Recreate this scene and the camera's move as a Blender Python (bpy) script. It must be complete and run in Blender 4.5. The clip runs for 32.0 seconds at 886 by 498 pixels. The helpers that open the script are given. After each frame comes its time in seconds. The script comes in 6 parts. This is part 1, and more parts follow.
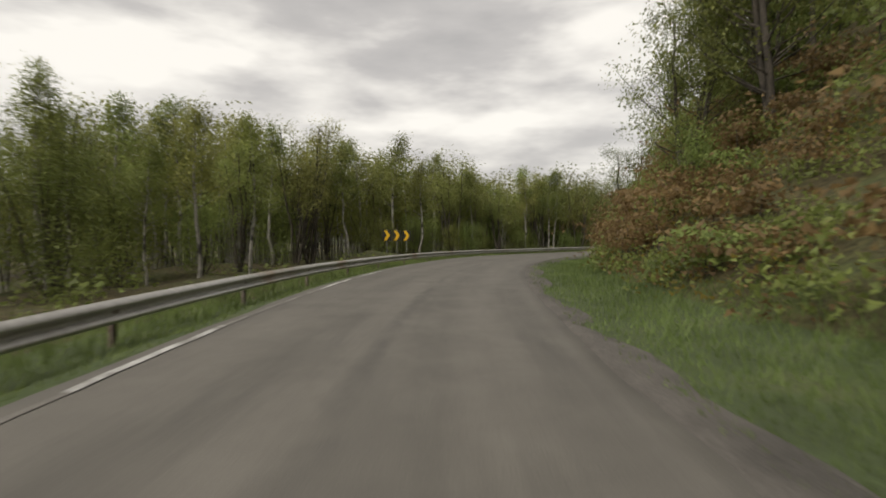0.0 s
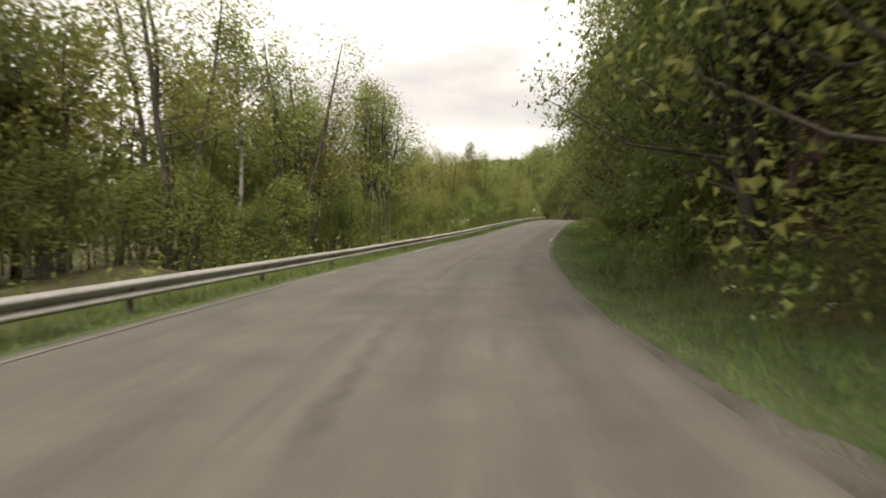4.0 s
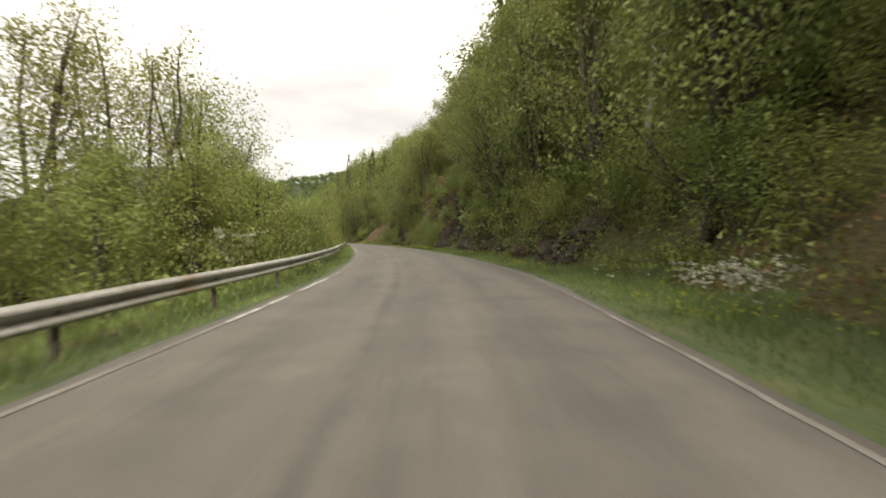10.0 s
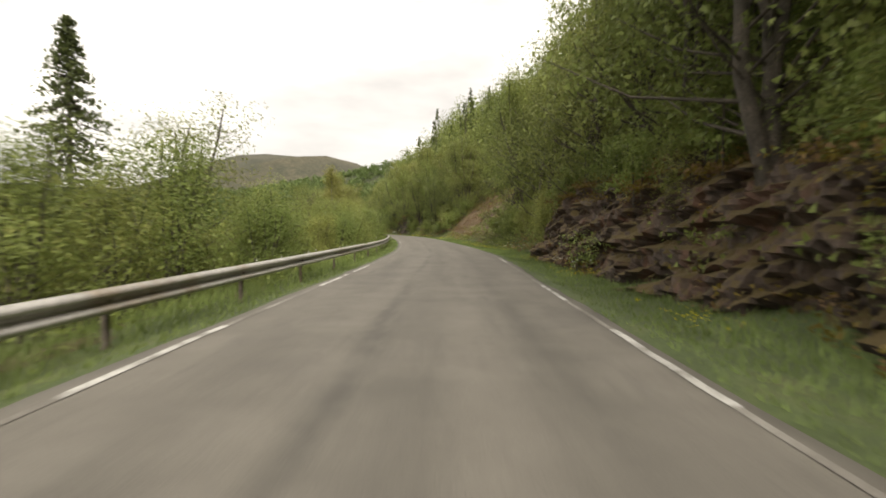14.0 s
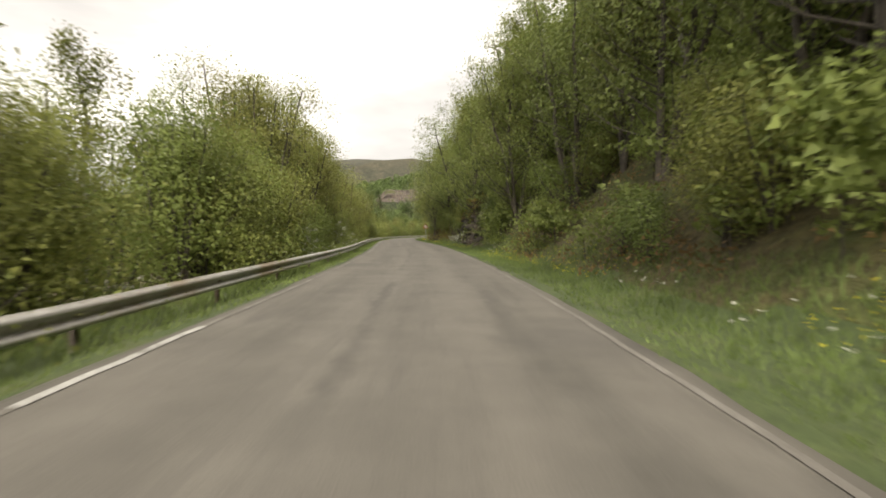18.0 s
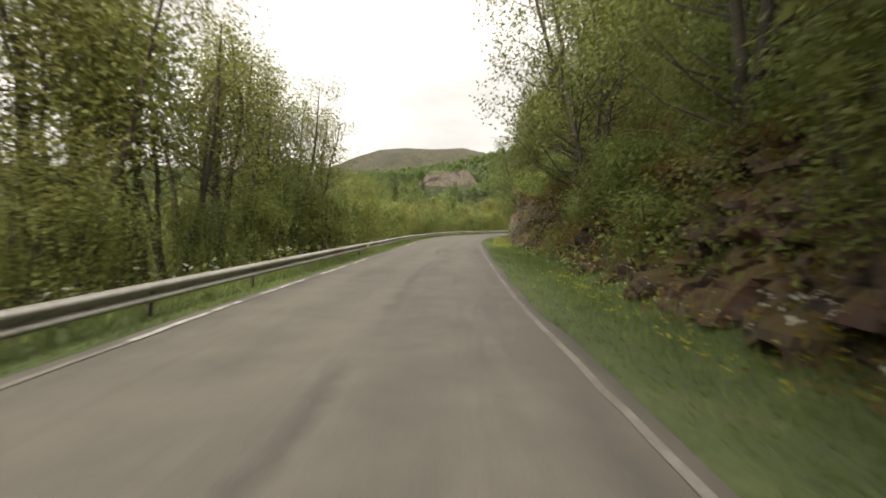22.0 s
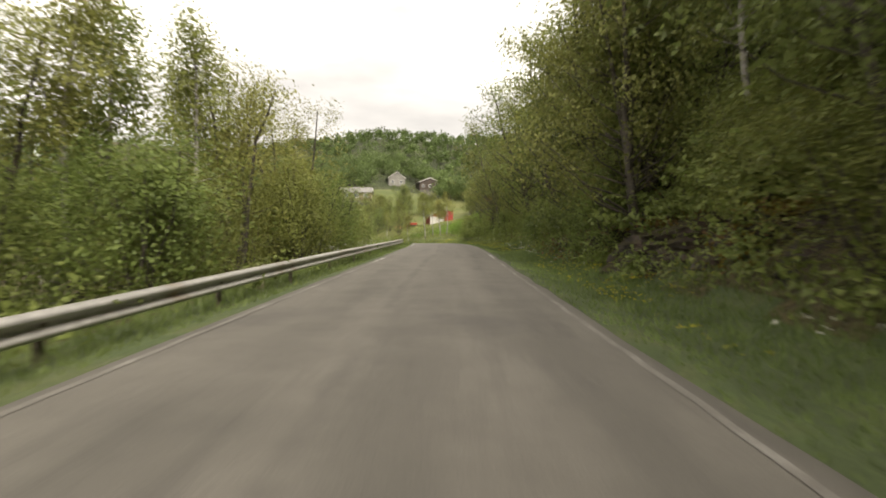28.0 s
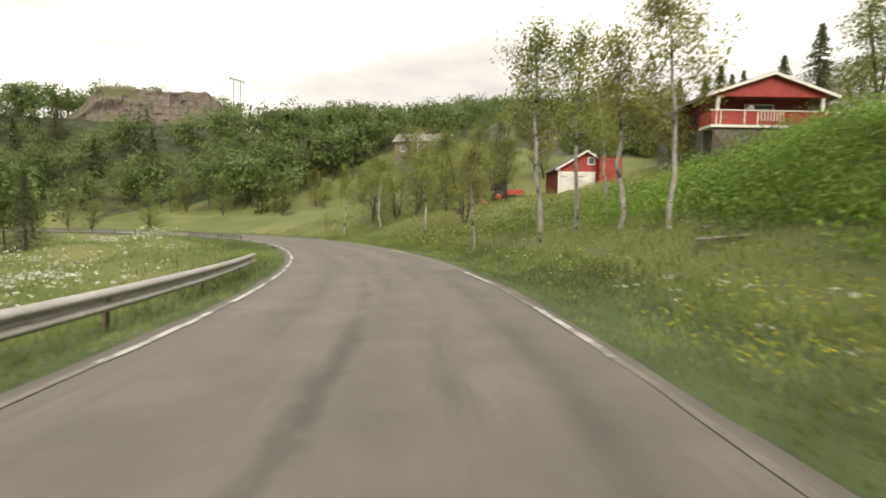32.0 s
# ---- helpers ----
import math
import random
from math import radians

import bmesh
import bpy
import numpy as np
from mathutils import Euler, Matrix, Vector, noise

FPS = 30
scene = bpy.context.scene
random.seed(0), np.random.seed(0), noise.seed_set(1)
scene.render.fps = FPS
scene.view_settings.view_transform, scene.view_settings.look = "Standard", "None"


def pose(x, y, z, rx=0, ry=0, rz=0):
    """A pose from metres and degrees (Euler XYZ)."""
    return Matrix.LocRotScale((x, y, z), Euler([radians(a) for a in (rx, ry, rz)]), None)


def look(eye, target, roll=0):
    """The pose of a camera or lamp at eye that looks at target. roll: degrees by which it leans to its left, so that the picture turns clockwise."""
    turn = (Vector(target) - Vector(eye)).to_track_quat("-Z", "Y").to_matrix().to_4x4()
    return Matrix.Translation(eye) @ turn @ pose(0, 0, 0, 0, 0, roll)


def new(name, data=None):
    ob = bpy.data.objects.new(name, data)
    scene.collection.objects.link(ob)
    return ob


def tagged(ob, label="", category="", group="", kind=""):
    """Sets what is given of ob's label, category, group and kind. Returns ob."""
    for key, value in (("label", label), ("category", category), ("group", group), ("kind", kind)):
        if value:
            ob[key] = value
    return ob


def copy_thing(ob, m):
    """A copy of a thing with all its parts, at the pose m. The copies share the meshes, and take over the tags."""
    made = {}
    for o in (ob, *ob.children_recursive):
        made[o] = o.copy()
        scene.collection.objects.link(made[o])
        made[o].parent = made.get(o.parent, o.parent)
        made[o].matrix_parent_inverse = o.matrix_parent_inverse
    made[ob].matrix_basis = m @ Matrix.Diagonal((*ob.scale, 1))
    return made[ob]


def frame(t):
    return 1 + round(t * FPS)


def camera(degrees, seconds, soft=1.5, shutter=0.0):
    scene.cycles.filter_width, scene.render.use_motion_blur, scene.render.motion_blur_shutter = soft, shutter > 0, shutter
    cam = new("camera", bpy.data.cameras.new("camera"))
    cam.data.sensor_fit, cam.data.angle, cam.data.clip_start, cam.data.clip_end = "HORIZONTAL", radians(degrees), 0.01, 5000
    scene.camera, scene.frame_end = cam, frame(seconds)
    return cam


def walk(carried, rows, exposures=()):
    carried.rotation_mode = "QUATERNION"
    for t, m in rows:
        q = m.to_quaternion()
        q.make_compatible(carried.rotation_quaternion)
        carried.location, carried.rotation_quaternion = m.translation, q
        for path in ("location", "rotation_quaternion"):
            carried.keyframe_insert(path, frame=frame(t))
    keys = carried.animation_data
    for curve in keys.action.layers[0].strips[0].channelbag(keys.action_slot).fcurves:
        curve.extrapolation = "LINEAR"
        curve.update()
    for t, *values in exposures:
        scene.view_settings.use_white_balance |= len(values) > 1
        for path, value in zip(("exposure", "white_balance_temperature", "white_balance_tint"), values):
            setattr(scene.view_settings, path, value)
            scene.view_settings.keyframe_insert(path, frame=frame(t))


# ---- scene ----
# ---------------- the road's line and the drive along it ----------------
STEP = 0.5
S0 = -20.0
# curvature in 1/100 m, every 10 m from S0 (positive bends right)
CURVE = [0.58, 0.58, 0.58, 0.92, 1.24, 1.34, 1.46, 1.49, 1.25, 0.96, 0.81, 0.48, 0.02, 0.02, 0.1, 0.11, 0.0, -0.11, -0.36, -0.46,
         -0.48, -0.6, -0.41, -0.11, 0.18, 0.08, 0.14, -0.15, -0.46, -0.41, -0.3, -0.31, -0.44, -0.24, -0.17, -0.26, -0.15, -0.07,
         0.06, 0.21, 0.13, 0.03, 0.31, 0.4, 0.47, 0.86, 0.82, 0.47, 0.4, 0.37, 0.14, 0.04, 0.07, -0.28, -0.54, -0.82, -1.09, -1.42,
         -1.35, -1.2, -1.3, -1.7, -2.0, -2.0, -1.6, -1.0, -0.6, -0.6, -0.6]
# grade and bank in percent, half widths in metres, every 20 m from S0
GRADE = [-0.6, -0.6, -2.2, -2.8, -1.1, 1.7, 3.3, 3.3, 2.2, 1.4, 1.4, 0.7, 0.0, -0.5, -0.1, 0.4, 0.7, -0.3, -0.1, -0.6, -1.0, -0.9,
         -0.8, -0.7, 0.4, 1.3, 1.4, 0.3, -1.7, -2.0, -1.7, -1.3, -0.8, -0.8]
BANK = [-0.7, -0.7, 1.0, 0.2, 0.4, 1.7, 1.9, 0.0, -2.2, -2.9, -2.3, -0.5, 0.2, 0.0, -1.4, -1.8, -1.7, -1.7, -0.4, 0.6, 1.0, 0.6,
        0.0, -0.6, -0.1, -0.3, -1.0, -1.2, 0.6, 2.0, 1.6, 0.7, -0.2, -0.2]
RIGHT = [1.45, 1.45, 1.35, 1.43, 1.79, 1.97, 1.87, 1.76, 1.83, 2.22, 3.09, 2.1, 2.05, 2.27, 2.59, 2.27, 2.09, 2.06, 1.85, 1.48, 1.25,
         1.56, 1.33, 1.03, 1.26, 1.96, 1.95, 1.76, 1.88, 1.89, 2.03, 2.01, 2.0, 2.0]
LEFT = [2.93, 2.93, 4.0, 4.9, 4.62, 3.7, 3.21, 3.2, 3.36, 3.32, 2.85, 3.11, 2.87, 3.02, 2.95, 3.04, 3.07, 3.1, 3.37, 3.5, 3.56, 3.28,
        3.91, 4.34, 3.5, 3.1, 2.91, 3.06, 3.06, 3.2, 3.2, 3.19, 3.19, 3.19]
S1 = 665.0
ST = np.arange(S0, S1 + STEP, STEP)
K = np.interp(ST, S0 + 10 * np.arange(len(CURVE)), CURVE) / 100
G = np.interp(ST, S0 + 20 * np.arange(len(GRADE)), GRADE) / 100
B = np.interp(ST, S0 + 20 * np.arange(len(BANK)), BANK) / 100
OR = np.interp(ST, S0 + 20 * np.arange(len(RIGHT)), RIGHT)
OL = np.interp(ST, S0 + 20 * np.arange(len(LEFT)), LEFT)


def summed(rate):
    total = np.concatenate([[0], np.cumsum((rate[1:] + rate[:-1]) / 2 * STEP)])
    return total - np.interp(0, ST, total)


PSI = summed(K)
PX, PY, PZ = summed(np.sin(PSI)), summed(np.cos(PSI)), summed(G)


def along(s, values):
    return np.interp(s, ST, values)


def place(s, u, dz=0.0):
    """World place u metres right of the drive's line at station s, dz above the banked road."""
    psi = along(s, PSI)
    return Vector((along(s, PX) + u * np.cos(psi), along(s, PY) - u * np.sin(psi), along(s, PZ) + u * along(s, B) + dz))


EYE_H = 1.3


def eye_pose(s, nod):
    yaw = along(s, PSI) - radians(0.26)
    pit = along(s, G) + radians(nod - 2.42)
    rol = along(s, B) + radians(0.47)
    ahead = Vector((np.sin(yaw) * np.cos(pit), np.cos(yaw) * np.cos(pit), np.sin(pit)))
    r0 = Vector((np.cos(yaw), -np.sin(yaw), 0))
    u0 = r0.cross(ahead)
    r, up = r0 * np.cos(rol) + u0 * np.sin(rol), u0 * np.cos(rol) - r0 * np.sin(rol)
    m = Matrix((r, up, -ahead)).transposed().to_4x4()
    m.translation = place(s, 0, EYE_H)
    return m


# seconds, station along the road, nod in degrees
DRIVE = [(0.0, 0.0, 0.57), (0.5, 7.77, 0.07), (1.0, 15.54, 0.33), (1.5, 23.31, -0.03), (2.0, 31.09, -0.11), (2.5, 38.9, 0.02),
         (3.0, 46.78, -0.07), (3.5, 54.73, 0.12), (4.0, 62.75, 0.0), (4.5, 70.85, 0.0), (5.0, 79.04, 0.0), (5.5, 87.32, -0.01),
         (6.0, 95.7, -0.18), (6.5, 104.16, -0.21), (7.0, 112.69, -0.12), (7.5, 121.28, 0.08), (8.0, 129.94, 0.03), (8.5, 138.63, 0.04),
         (9.0, 147.32, 0.5), (9.5, 156.0, 0.01), (10.0, 164.68, 0.49), (10.5, 173.32, -0.15), (11.0, 181.88, -0.44), (11.5, 190.35, -0.13),
         (12.0, 198.75, 0.28), (12.5, 207.11, 0.04), (13.0, 215.47, 0.16), (13.5, 223.83, 0.15), (14.0, 232.18, 0.38), (14.5, 240.56, 0.2),
         (15.0, 248.99, 0.0), (15.5, 257.46, 0.0), (16.0, 265.98, 0.0), (16.5, 274.54, -0.07), (17.0, 283.13, -0.07), (17.5, 291.75, 0.07),
         (18.0, 300.39, -0.09), (18.5, 309.06, -0.04), (19.0, 317.77, -0.03), (19.5, 326.51, 0.08), (20.0, 335.28, -0.42),
         (20.5, 344.06, 0.09), (21.0, 352.85, -0.25), (21.5, 361.64, -0.13), (22.0, 370.44, -0.18), (22.5, 379.25, 0.0),
         (23.0, 388.11, -0.26), (23.5, 397.02, -0.03), (24.0, 405.97, 0.14), (24.5, 414.94, 0.16), (25.0, 423.89, -0.36),
         (25.5, 432.84, -0.39), (26.0, 441.78, 0.0), (26.5, 450.69, 0.0), (27.0, 459.55, 0.0), (27.5, 468.36, 0.05), (28.0, 477.12, 0.24),
         (28.5, 485.79, -0.31), (29.0, 494.33, -0.36), (29.5, 502.75, 0.07), (30.0, 511.03, -0.27), (30.5, 519.2, 0.12),
         (31.0, 527.27, 0.0), (31.5, 535.22, 0.32), (32.0, 543.08, -0.21)]
cam = camera(81.4, 32.0, soft=1.8, shutter=0.19)
walk(cam, [(t, eye_pose(s, nod)) for t, s, nod in DRIVE], exposures=[(0.0, -0.25, 6850, 8), (1.5, 0.12, 7050, 8), (3.0, 0.42, 7200, 8), (6.0, 0.68, 7250, 8), (22.0, 0.66, 7250, 8), (24.5, 0.55, 7300, 8), (28.0, 0.7, 7300, 8), (32.0, 0.55, 7300, 8)])

# ---------------- sky and light ----------------
world = bpy.data.worlds.new("overcast_sky")
scene.world = world
world.use_nodes = True
wn, wl = world.node_tree.nodes, world.node_tree.links
wn.clear()
SUN_EL, SUN_ROT = radians(47), radians(214)
sky = wn.new("ShaderNodeTexSky")
sky.sky_type, sky.sun_disc, sky.sun_elevation, sky.sun_rotation = "NISHITA", False, SUN_EL, SUN_ROT
coord = wn.new("ShaderNodeTexCoord")
squash = wn.new("ShaderNodeMapping")
squash.inputs["Scale"].default_value = (1.0, 1.0, 3.2)
cloud = wn.new("ShaderNodeTexNoise")
cloud.inputs["Scale"].default_value, cloud.inputs["Detail"].default_value, cloud.inputs["Roughness"].default_value = 2.6, 5.0, 0.5
ramp = wn.new("ShaderNodeValToRGB")
ramp.color_ramp.elements[0].position, ramp.color_ramp.elements[0].color = 0.28, (0.5, 0.49, 0.5, 1)
ramp.color_ramp.elements[1].position, ramp.color_ramp.elements[1].color = 0.60, (1.15, 1.12, 1.09, 1)
ramp.color_ramp.elements.new(0.44).color = (0.66, 0.64, 0.645, 1)
dim = wn.new("ShaderNodeVectorMath")
dim.operation = "SCALE"
dim.inputs["Scale"].default_value = 0.10
blend = wn.new("ShaderNodeMix")
blend.data_type = "RGBA"
blend.inputs["Factor"].default_value = 0.93
back = wn.new("ShaderNodeBackground")
back.inputs["Strength"].default_value = 1.08
wout = wn.new("ShaderNodeOutputWorld")
wl.new(coord.outputs["Generated"], squash.inputs["Vector"])
wl.new(squash.outputs["Vector"], cloud.inputs["Vector"])
wl.new(cloud.outputs["Fac"], ramp.inputs["Fac"])
wl.new(sky.outputs["Color"], dim.inputs[0])
wl.new(dim.outputs[0], blend.inputs["A"])
wl.new(ramp.outputs["Color"], blend.inputs["B"])
wl.new(blend.outputs["Result"], back.inputs["Color"])
wl.new(back.outputs["Background"], wout.inputs["Surface"])
sun = new("sun", bpy.data.lights.new("sun", "SUN"))
sun.data.energy, sun.data.angle, sun.data.color = 2.8, radians(35), (1.0, 0.96, 0.9)
sun.matrix_world = look((0, 0, 0), (-math.sin(SUN_ROT) * math.cos(SUN_EL), -math.cos(SUN_ROT) * math.cos(SUN_EL), -math.sin(SUN_EL)))


# ---------------- materials ----------------
def material(name, base, rough=0.8, metal=0.0):
    m = bpy.data.materials.new(name)
    m.use_nodes = True
    m.diffuse_color = (*base, 1)
    b = m.node_tree.nodes["Principled BSDF"]
    b.inputs["Base Color"].default_value = (*base, 1)
    b.inputs["Roughness"].default_value = rough
    b.inputs["Metallic"].default_value = metal
    return m, m.node_tree.nodes, m.node_tree.links, b


def node(nodes, kind, **values):
    n = nodes.new(kind)
    for key, value in values.items():
        n.inputs[key.replace("_", " ")].default_value = value
    return n


def ramped(nodes, links, source, stops):
    r = nodes.new("ShaderNodeValToRGB")
    e = r.color_ramp.elements
    while len(e) < len(stops):
        e.new(0.5)
    for el, (pos, col) in zip(e, stops):
        el.position, el.color = pos, (*col, 1)
    links.new(source, r.inputs["Fac"])
    return r.outputs["Color"]


def mixed(nodes, links, a, b, fac, mode="MIX"):
    m = nodes.new("ShaderNodeMix")
    m.data_type, m.blend_type = "RGBA", mode
    for socket, value in ((m.inputs["A"], a), (m.inputs["B"], b), (m.inputs["Factor"], fac)):
        if isinstance(value, (int, float)):
            socket.default_value = value
        elif isinstance(value, tuple):
            socket.default_value = (*value, 1)
        else:
            links.new(value, socket)
    return m.outputs["Result"]


def noisy(name, stops, scale=1.0, fine=12.0, rough=0.85, bump=0.3, dist=0.05, metal=0.0, spread=0.45, detail=6.0):
    """A surface with broad stains and fine grain, in world metres."""
    m, n, l, b = material(name, stops[len(stops) // 2][1], rough, metal)
    geo = n.new("ShaderNodeNewGeometry")
    big = node(n, "ShaderNodeTexNoise", Scale=scale, Detail=detail, Roughness=0.6)
    small = node(n, "ShaderNodeTexNoise", Scale=fine, Detail=4.0, Roughness=0.6)
    l.new(geo.outputs["Position"], big.inputs["Vector"])
    l.new(geo.outputs["Position"], small.inputs["Vector"])
    col = ramped(n, l, big.outputs["Fac"], stops)
    grain = ramped(n, l, small.outputs["Fac"], [(0.3, (1 - spread,) * 3), (0.7, (1 + spread * 0.6,) * 3)])
    l.new(mixed(n, l, col, grain, 1.0, "MULTIPLY"), b.inputs["Base Color"])
    if bump:
        bp = node(n, "ShaderNodeBump", Strength=bump, Distance=dist)
        l.new(small.outputs["Fac"], bp.inputs["Height"])
        l.new(bp.outputs["Normal"], b.inputs["Normal"])
    return m


def leafy(name, dark, light, gloss=0.5, tone=0.22):
    """Leaves: each tree, each clump and each leaf a little different, light coming through."""
    m, n, l, b = material(name, light, 0.6)
    info = n.new("ShaderNodeObjectInfo")
    geo = n.new("ShaderNodeNewGeometry")
    mid = tuple((a + c) / 2 for a, c in zip(dark, light))
    leaf = ramped(n, l, geo.outputs["Random Per Island"], [(0.0, tuple(0.55 * a + 0.45 * c for a, c in zip(dark, mid))), (0.6, mid), (1.0, tuple(0.6 * a + 0.4 * c for a, c in zip(light, mid)))])
    wide = node(n, "ShaderNodeTexNoise", Scale=0.13, Detail=2.0)
    clump = node(n, "ShaderNodeTexNoise", Scale=0.9, Detail=2.0)
    hue = node(n, "ShaderNodeHueSaturation", Saturation=1.0)
    shift = node(n, "ShaderNodeMapRange", To_Min=0.478, To_Max=0.522)
    l.new(info.outputs["Random"], shift.inputs["Value"])
    l.new(shift.outputs["Result"], hue.inputs["Hue"])
    total = None
    for source, lo, hi, span in ((wide, 0.32, 0.68, tone), (clump, 0.34, 0.66, 0.2)):
        l.new(geo.outputs["Position"], source.inputs["Vector"])
        bright = node(n, "ShaderNodeMapRange", From_Min=lo, From_Max=hi, To_Min=1 - span, To_Max=1 + span)
        l.new(source.outputs["Fac"], bright.inputs["Value"])
        if total is None:
            total = bright.outputs["Result"]
        else:
            times = n.new("ShaderNodeMath")
            times.operation = "MULTIPLY"
            l.new(total, times.inputs[0])
            l.new(bright.outputs["Result"], times.inputs[1])
            total = times.outputs["Value"]
    l.new(total, hue.inputs["Value"])
    l.new(leaf, hue.inputs["Color"])
    l.new(hue.outputs["Color"], b.inputs["Base Color"])
    b.inputs["Specular IOR Level"].default_value = 0.25
    b.inputs["Roughness"].default_value = gloss
    tr = n.new("ShaderNodeBsdfTranslucent")
    l.new(hue.outputs["Color"], tr.inputs["Color"])
    mx = n.new("ShaderNodeMixShader")
    mx.inputs["Fac"].default_value = 0.45
    l.new(b.outputs["BSDF"], mx.inputs[1])
    l.new(tr.outputs["BSDF"], mx.inputs[2])
    l.new(mx.outputs["Shader"], n["Material Output"].inputs["Surface"])
    return m


def asphalt():
    """Worn asphalt: pale wheel tracks, dark patches and sealed cracks, laid out along the road."""
    m, n, l, p = material("worn_asphalt", (0.2, 0.185, 0.165), 0.82)
    uv = n.new("ShaderNodeUVMap")
    uv.uv_map = "road"
    sep = n.new("ShaderNodeSeparateXYZ")
    l.new(uv.outputs["UV"], sep.inputs["Vector"])
    stretch = n.new("ShaderNodeMapping")
    stretch.inputs["Scale"].default_value = (1.0, 0.09, 1.0)
    l.new(uv.outputs["UV"], stretch.inputs["Vector"])
    broad = node(n, "ShaderNodeTexNoise", Scale=0.9, Detail=5.0, Roughness=0.6)
    streak = node(n, "ShaderNodeTexNoise", Scale=1.6, Detail=5.0, Roughness=0.65)
    patch = node(n, "ShaderNodeTexNoise", Scale=0.22, Detail=4.0, Roughness=0.55)
    grain = node(n, "ShaderNodeTexNoise", Scale=70.0, Detail=3.0, Roughness=0.7)
    l.new(stretch.outputs["Vector"], streak.inputs["Vector"])
    for q in (broad, patch, grain):
        l.new(uv.outputs["UV"], q.inputs["Vector"])
    col = ramped(n, l, broad.outputs["Fac"], [(0.3, (0.105, 0.097, 0.0848)), (0.5, (0.125, 0.115, 0.1)), (0.7, (0.145, 0.134, 0.117))])
    col = mixed(n, l, col, ramped(n, l, streak.outputs["Fac"], [(0.30, (0.80,) * 3), (0.5, (1.0,) * 3), (0.7, (1.07,) * 3)]), 1.0, "MULTIPLY")
    track = n.new("ShaderNodeMath")
    track.operation = "SINE"
    scaled = n.new("ShaderNodeMath")
    scaled.operation = "MULTIPLY"
    scaled.inputs[1].default_value = 4.2
    l.new(sep.outputs["X"], scaled.inputs[0])
    l.new(scaled.outputs["Value"], track.inputs[0])
    shade = node(n, "ShaderNodeMapRange", From_Min=-1.0, From_Max=1.0, To_Min=0.9, To_Max=1.05)
    l.new(track.outputs["Value"], shade.inputs["Value"])
    col = mixed(n, l, col, shade.outputs["Result"], 1.0, "MULTIPLY")
    dark = node(n, "ShaderNodeMapRange", From_Min=0.60, From_Max=0.68, To_Min=0.0, To_Max=0.5)
    l.new(patch.outputs["Fac"], dark.inputs["Value"])
    col = mixed(n, l, col, (0.075, 0.069, 0.064), dark.outputs["Result"])
    # tar seams and rubber marks drawn out along the road
    long = n.new("ShaderNodeMapping")
    long.inputs["Scale"].default_value = (1.0, 0.11, 1.0)
    l.new(uv.outputs["UV"], long.inputs["Vector"])
    seam = node(n, "ShaderNodeTexNoise", Scale=1.1, Detail=7.0, Roughness=0.62)
    l.new(long.outputs["Vector"], seam.inputs["Vector"])
    rut = node(n, "ShaderNodeMapRange", From_Min=0.535, From_Max=0.64, To_Min=0.0, To_Max=0.5)
    l.new(seam.outputs["Fac"], rut.inputs["Value"])
    broken = node(n, "ShaderNodeMapRange", From_Min=0.40, From_Max=0.65)
    l.new(broad.outputs["Fac"], broken.inputs["Value"])
    both = n.new("ShaderNodeMath")
    both.operation = "MULTIPLY"
    l.new(rut.outputs["Result"], both.inputs[0])
    l.new(broken.outputs["Result"], both.inputs[1])
    col = mixed(n, l, col, (0.052, 0.048, 0.045), both.outputs["Value"])
    # a ragged dark seam along the middle of the carriageway and a fainter one in the right wheel track
    down = n.new("ShaderNodeMapping")
    down.inputs["Scale"].default_value = (0.0, 1.0, 0.0)
    l.new(uv.outputs["UV"], down.inputs["Vector"])
    sway = node(n, "ShaderNodeTexNoise", Scale=0.05, Detail=2.0)
    l.new(down.outputs["Vector"], sway.inputs["Vector"])
    wobble = node(n, "ShaderNodeTexNoise", Scale=2.3, Detail=6.0, Roughness=0.7)
    l.new(uv.outputs["UV"], wobble.inputs["Vector"])
    wear = node(n, "ShaderNodeTexNoise", Scale=0.16, Detail=5.0, Roughness=0.65)
    l.new(down.outputs["Vector"], wear.inputs["Vector"])

    def sums(op, a, b):
        q = n.new("ShaderNodeMath")
        q.operation = op
        for i, value in enumerate((a, b)):
            if isinstance(value, float):
                q.inputs[i].default_value = value
            else:
                l.new(value, q.inputs[i])
        return q.outputs["Value"]

    for line, drift, wide_, most, from_ in ((-0.92, 0.7, 0.16, 0.55, 0.42), (1.05, 0.5, 0.22, 0.45, 0.48)):
        x = sums("ADD", sep.outputs["X"], -line)
        x = sums("ADD", x, sums("MULTIPLY", sums("SUBTRACT", sway.outputs["Fac"], 0.5), drift))
        x = sums("ADD", x, sums("MULTIPLY", sums("SUBTRACT", wobble.outputs["Fac"], 0.5), 0.45))
        near = node(n, "ShaderNodeMapRange", From_Min=0.02, From_Max=wide_, To_Min=1.0, To_Max=0.0)
        l.new(sums("ABSOLUTE", x, 0.0), near.inputs["Value"])
        some = node(n, "ShaderNodeMapRange", From_Min=from_, From_Max=from_ + 0.14, To_Max=most)
        l.new(wear.outputs["Fac"], some.inputs["Value"])
        col = mixed(n, l, col, (0.052, 0.048, 0.044), sums("MULTIPLY", near.outputs["Result"], some.outputs["Result"]))
    col = mixed(n, l, col, ramped(n, l, grain.outputs["Fac"], [(0.3, (0.72,) * 3), (0.7, (1.2,) * 3)]), 1.0, "MULTIPLY")
    l.new(col, p.inputs["Base Color"])
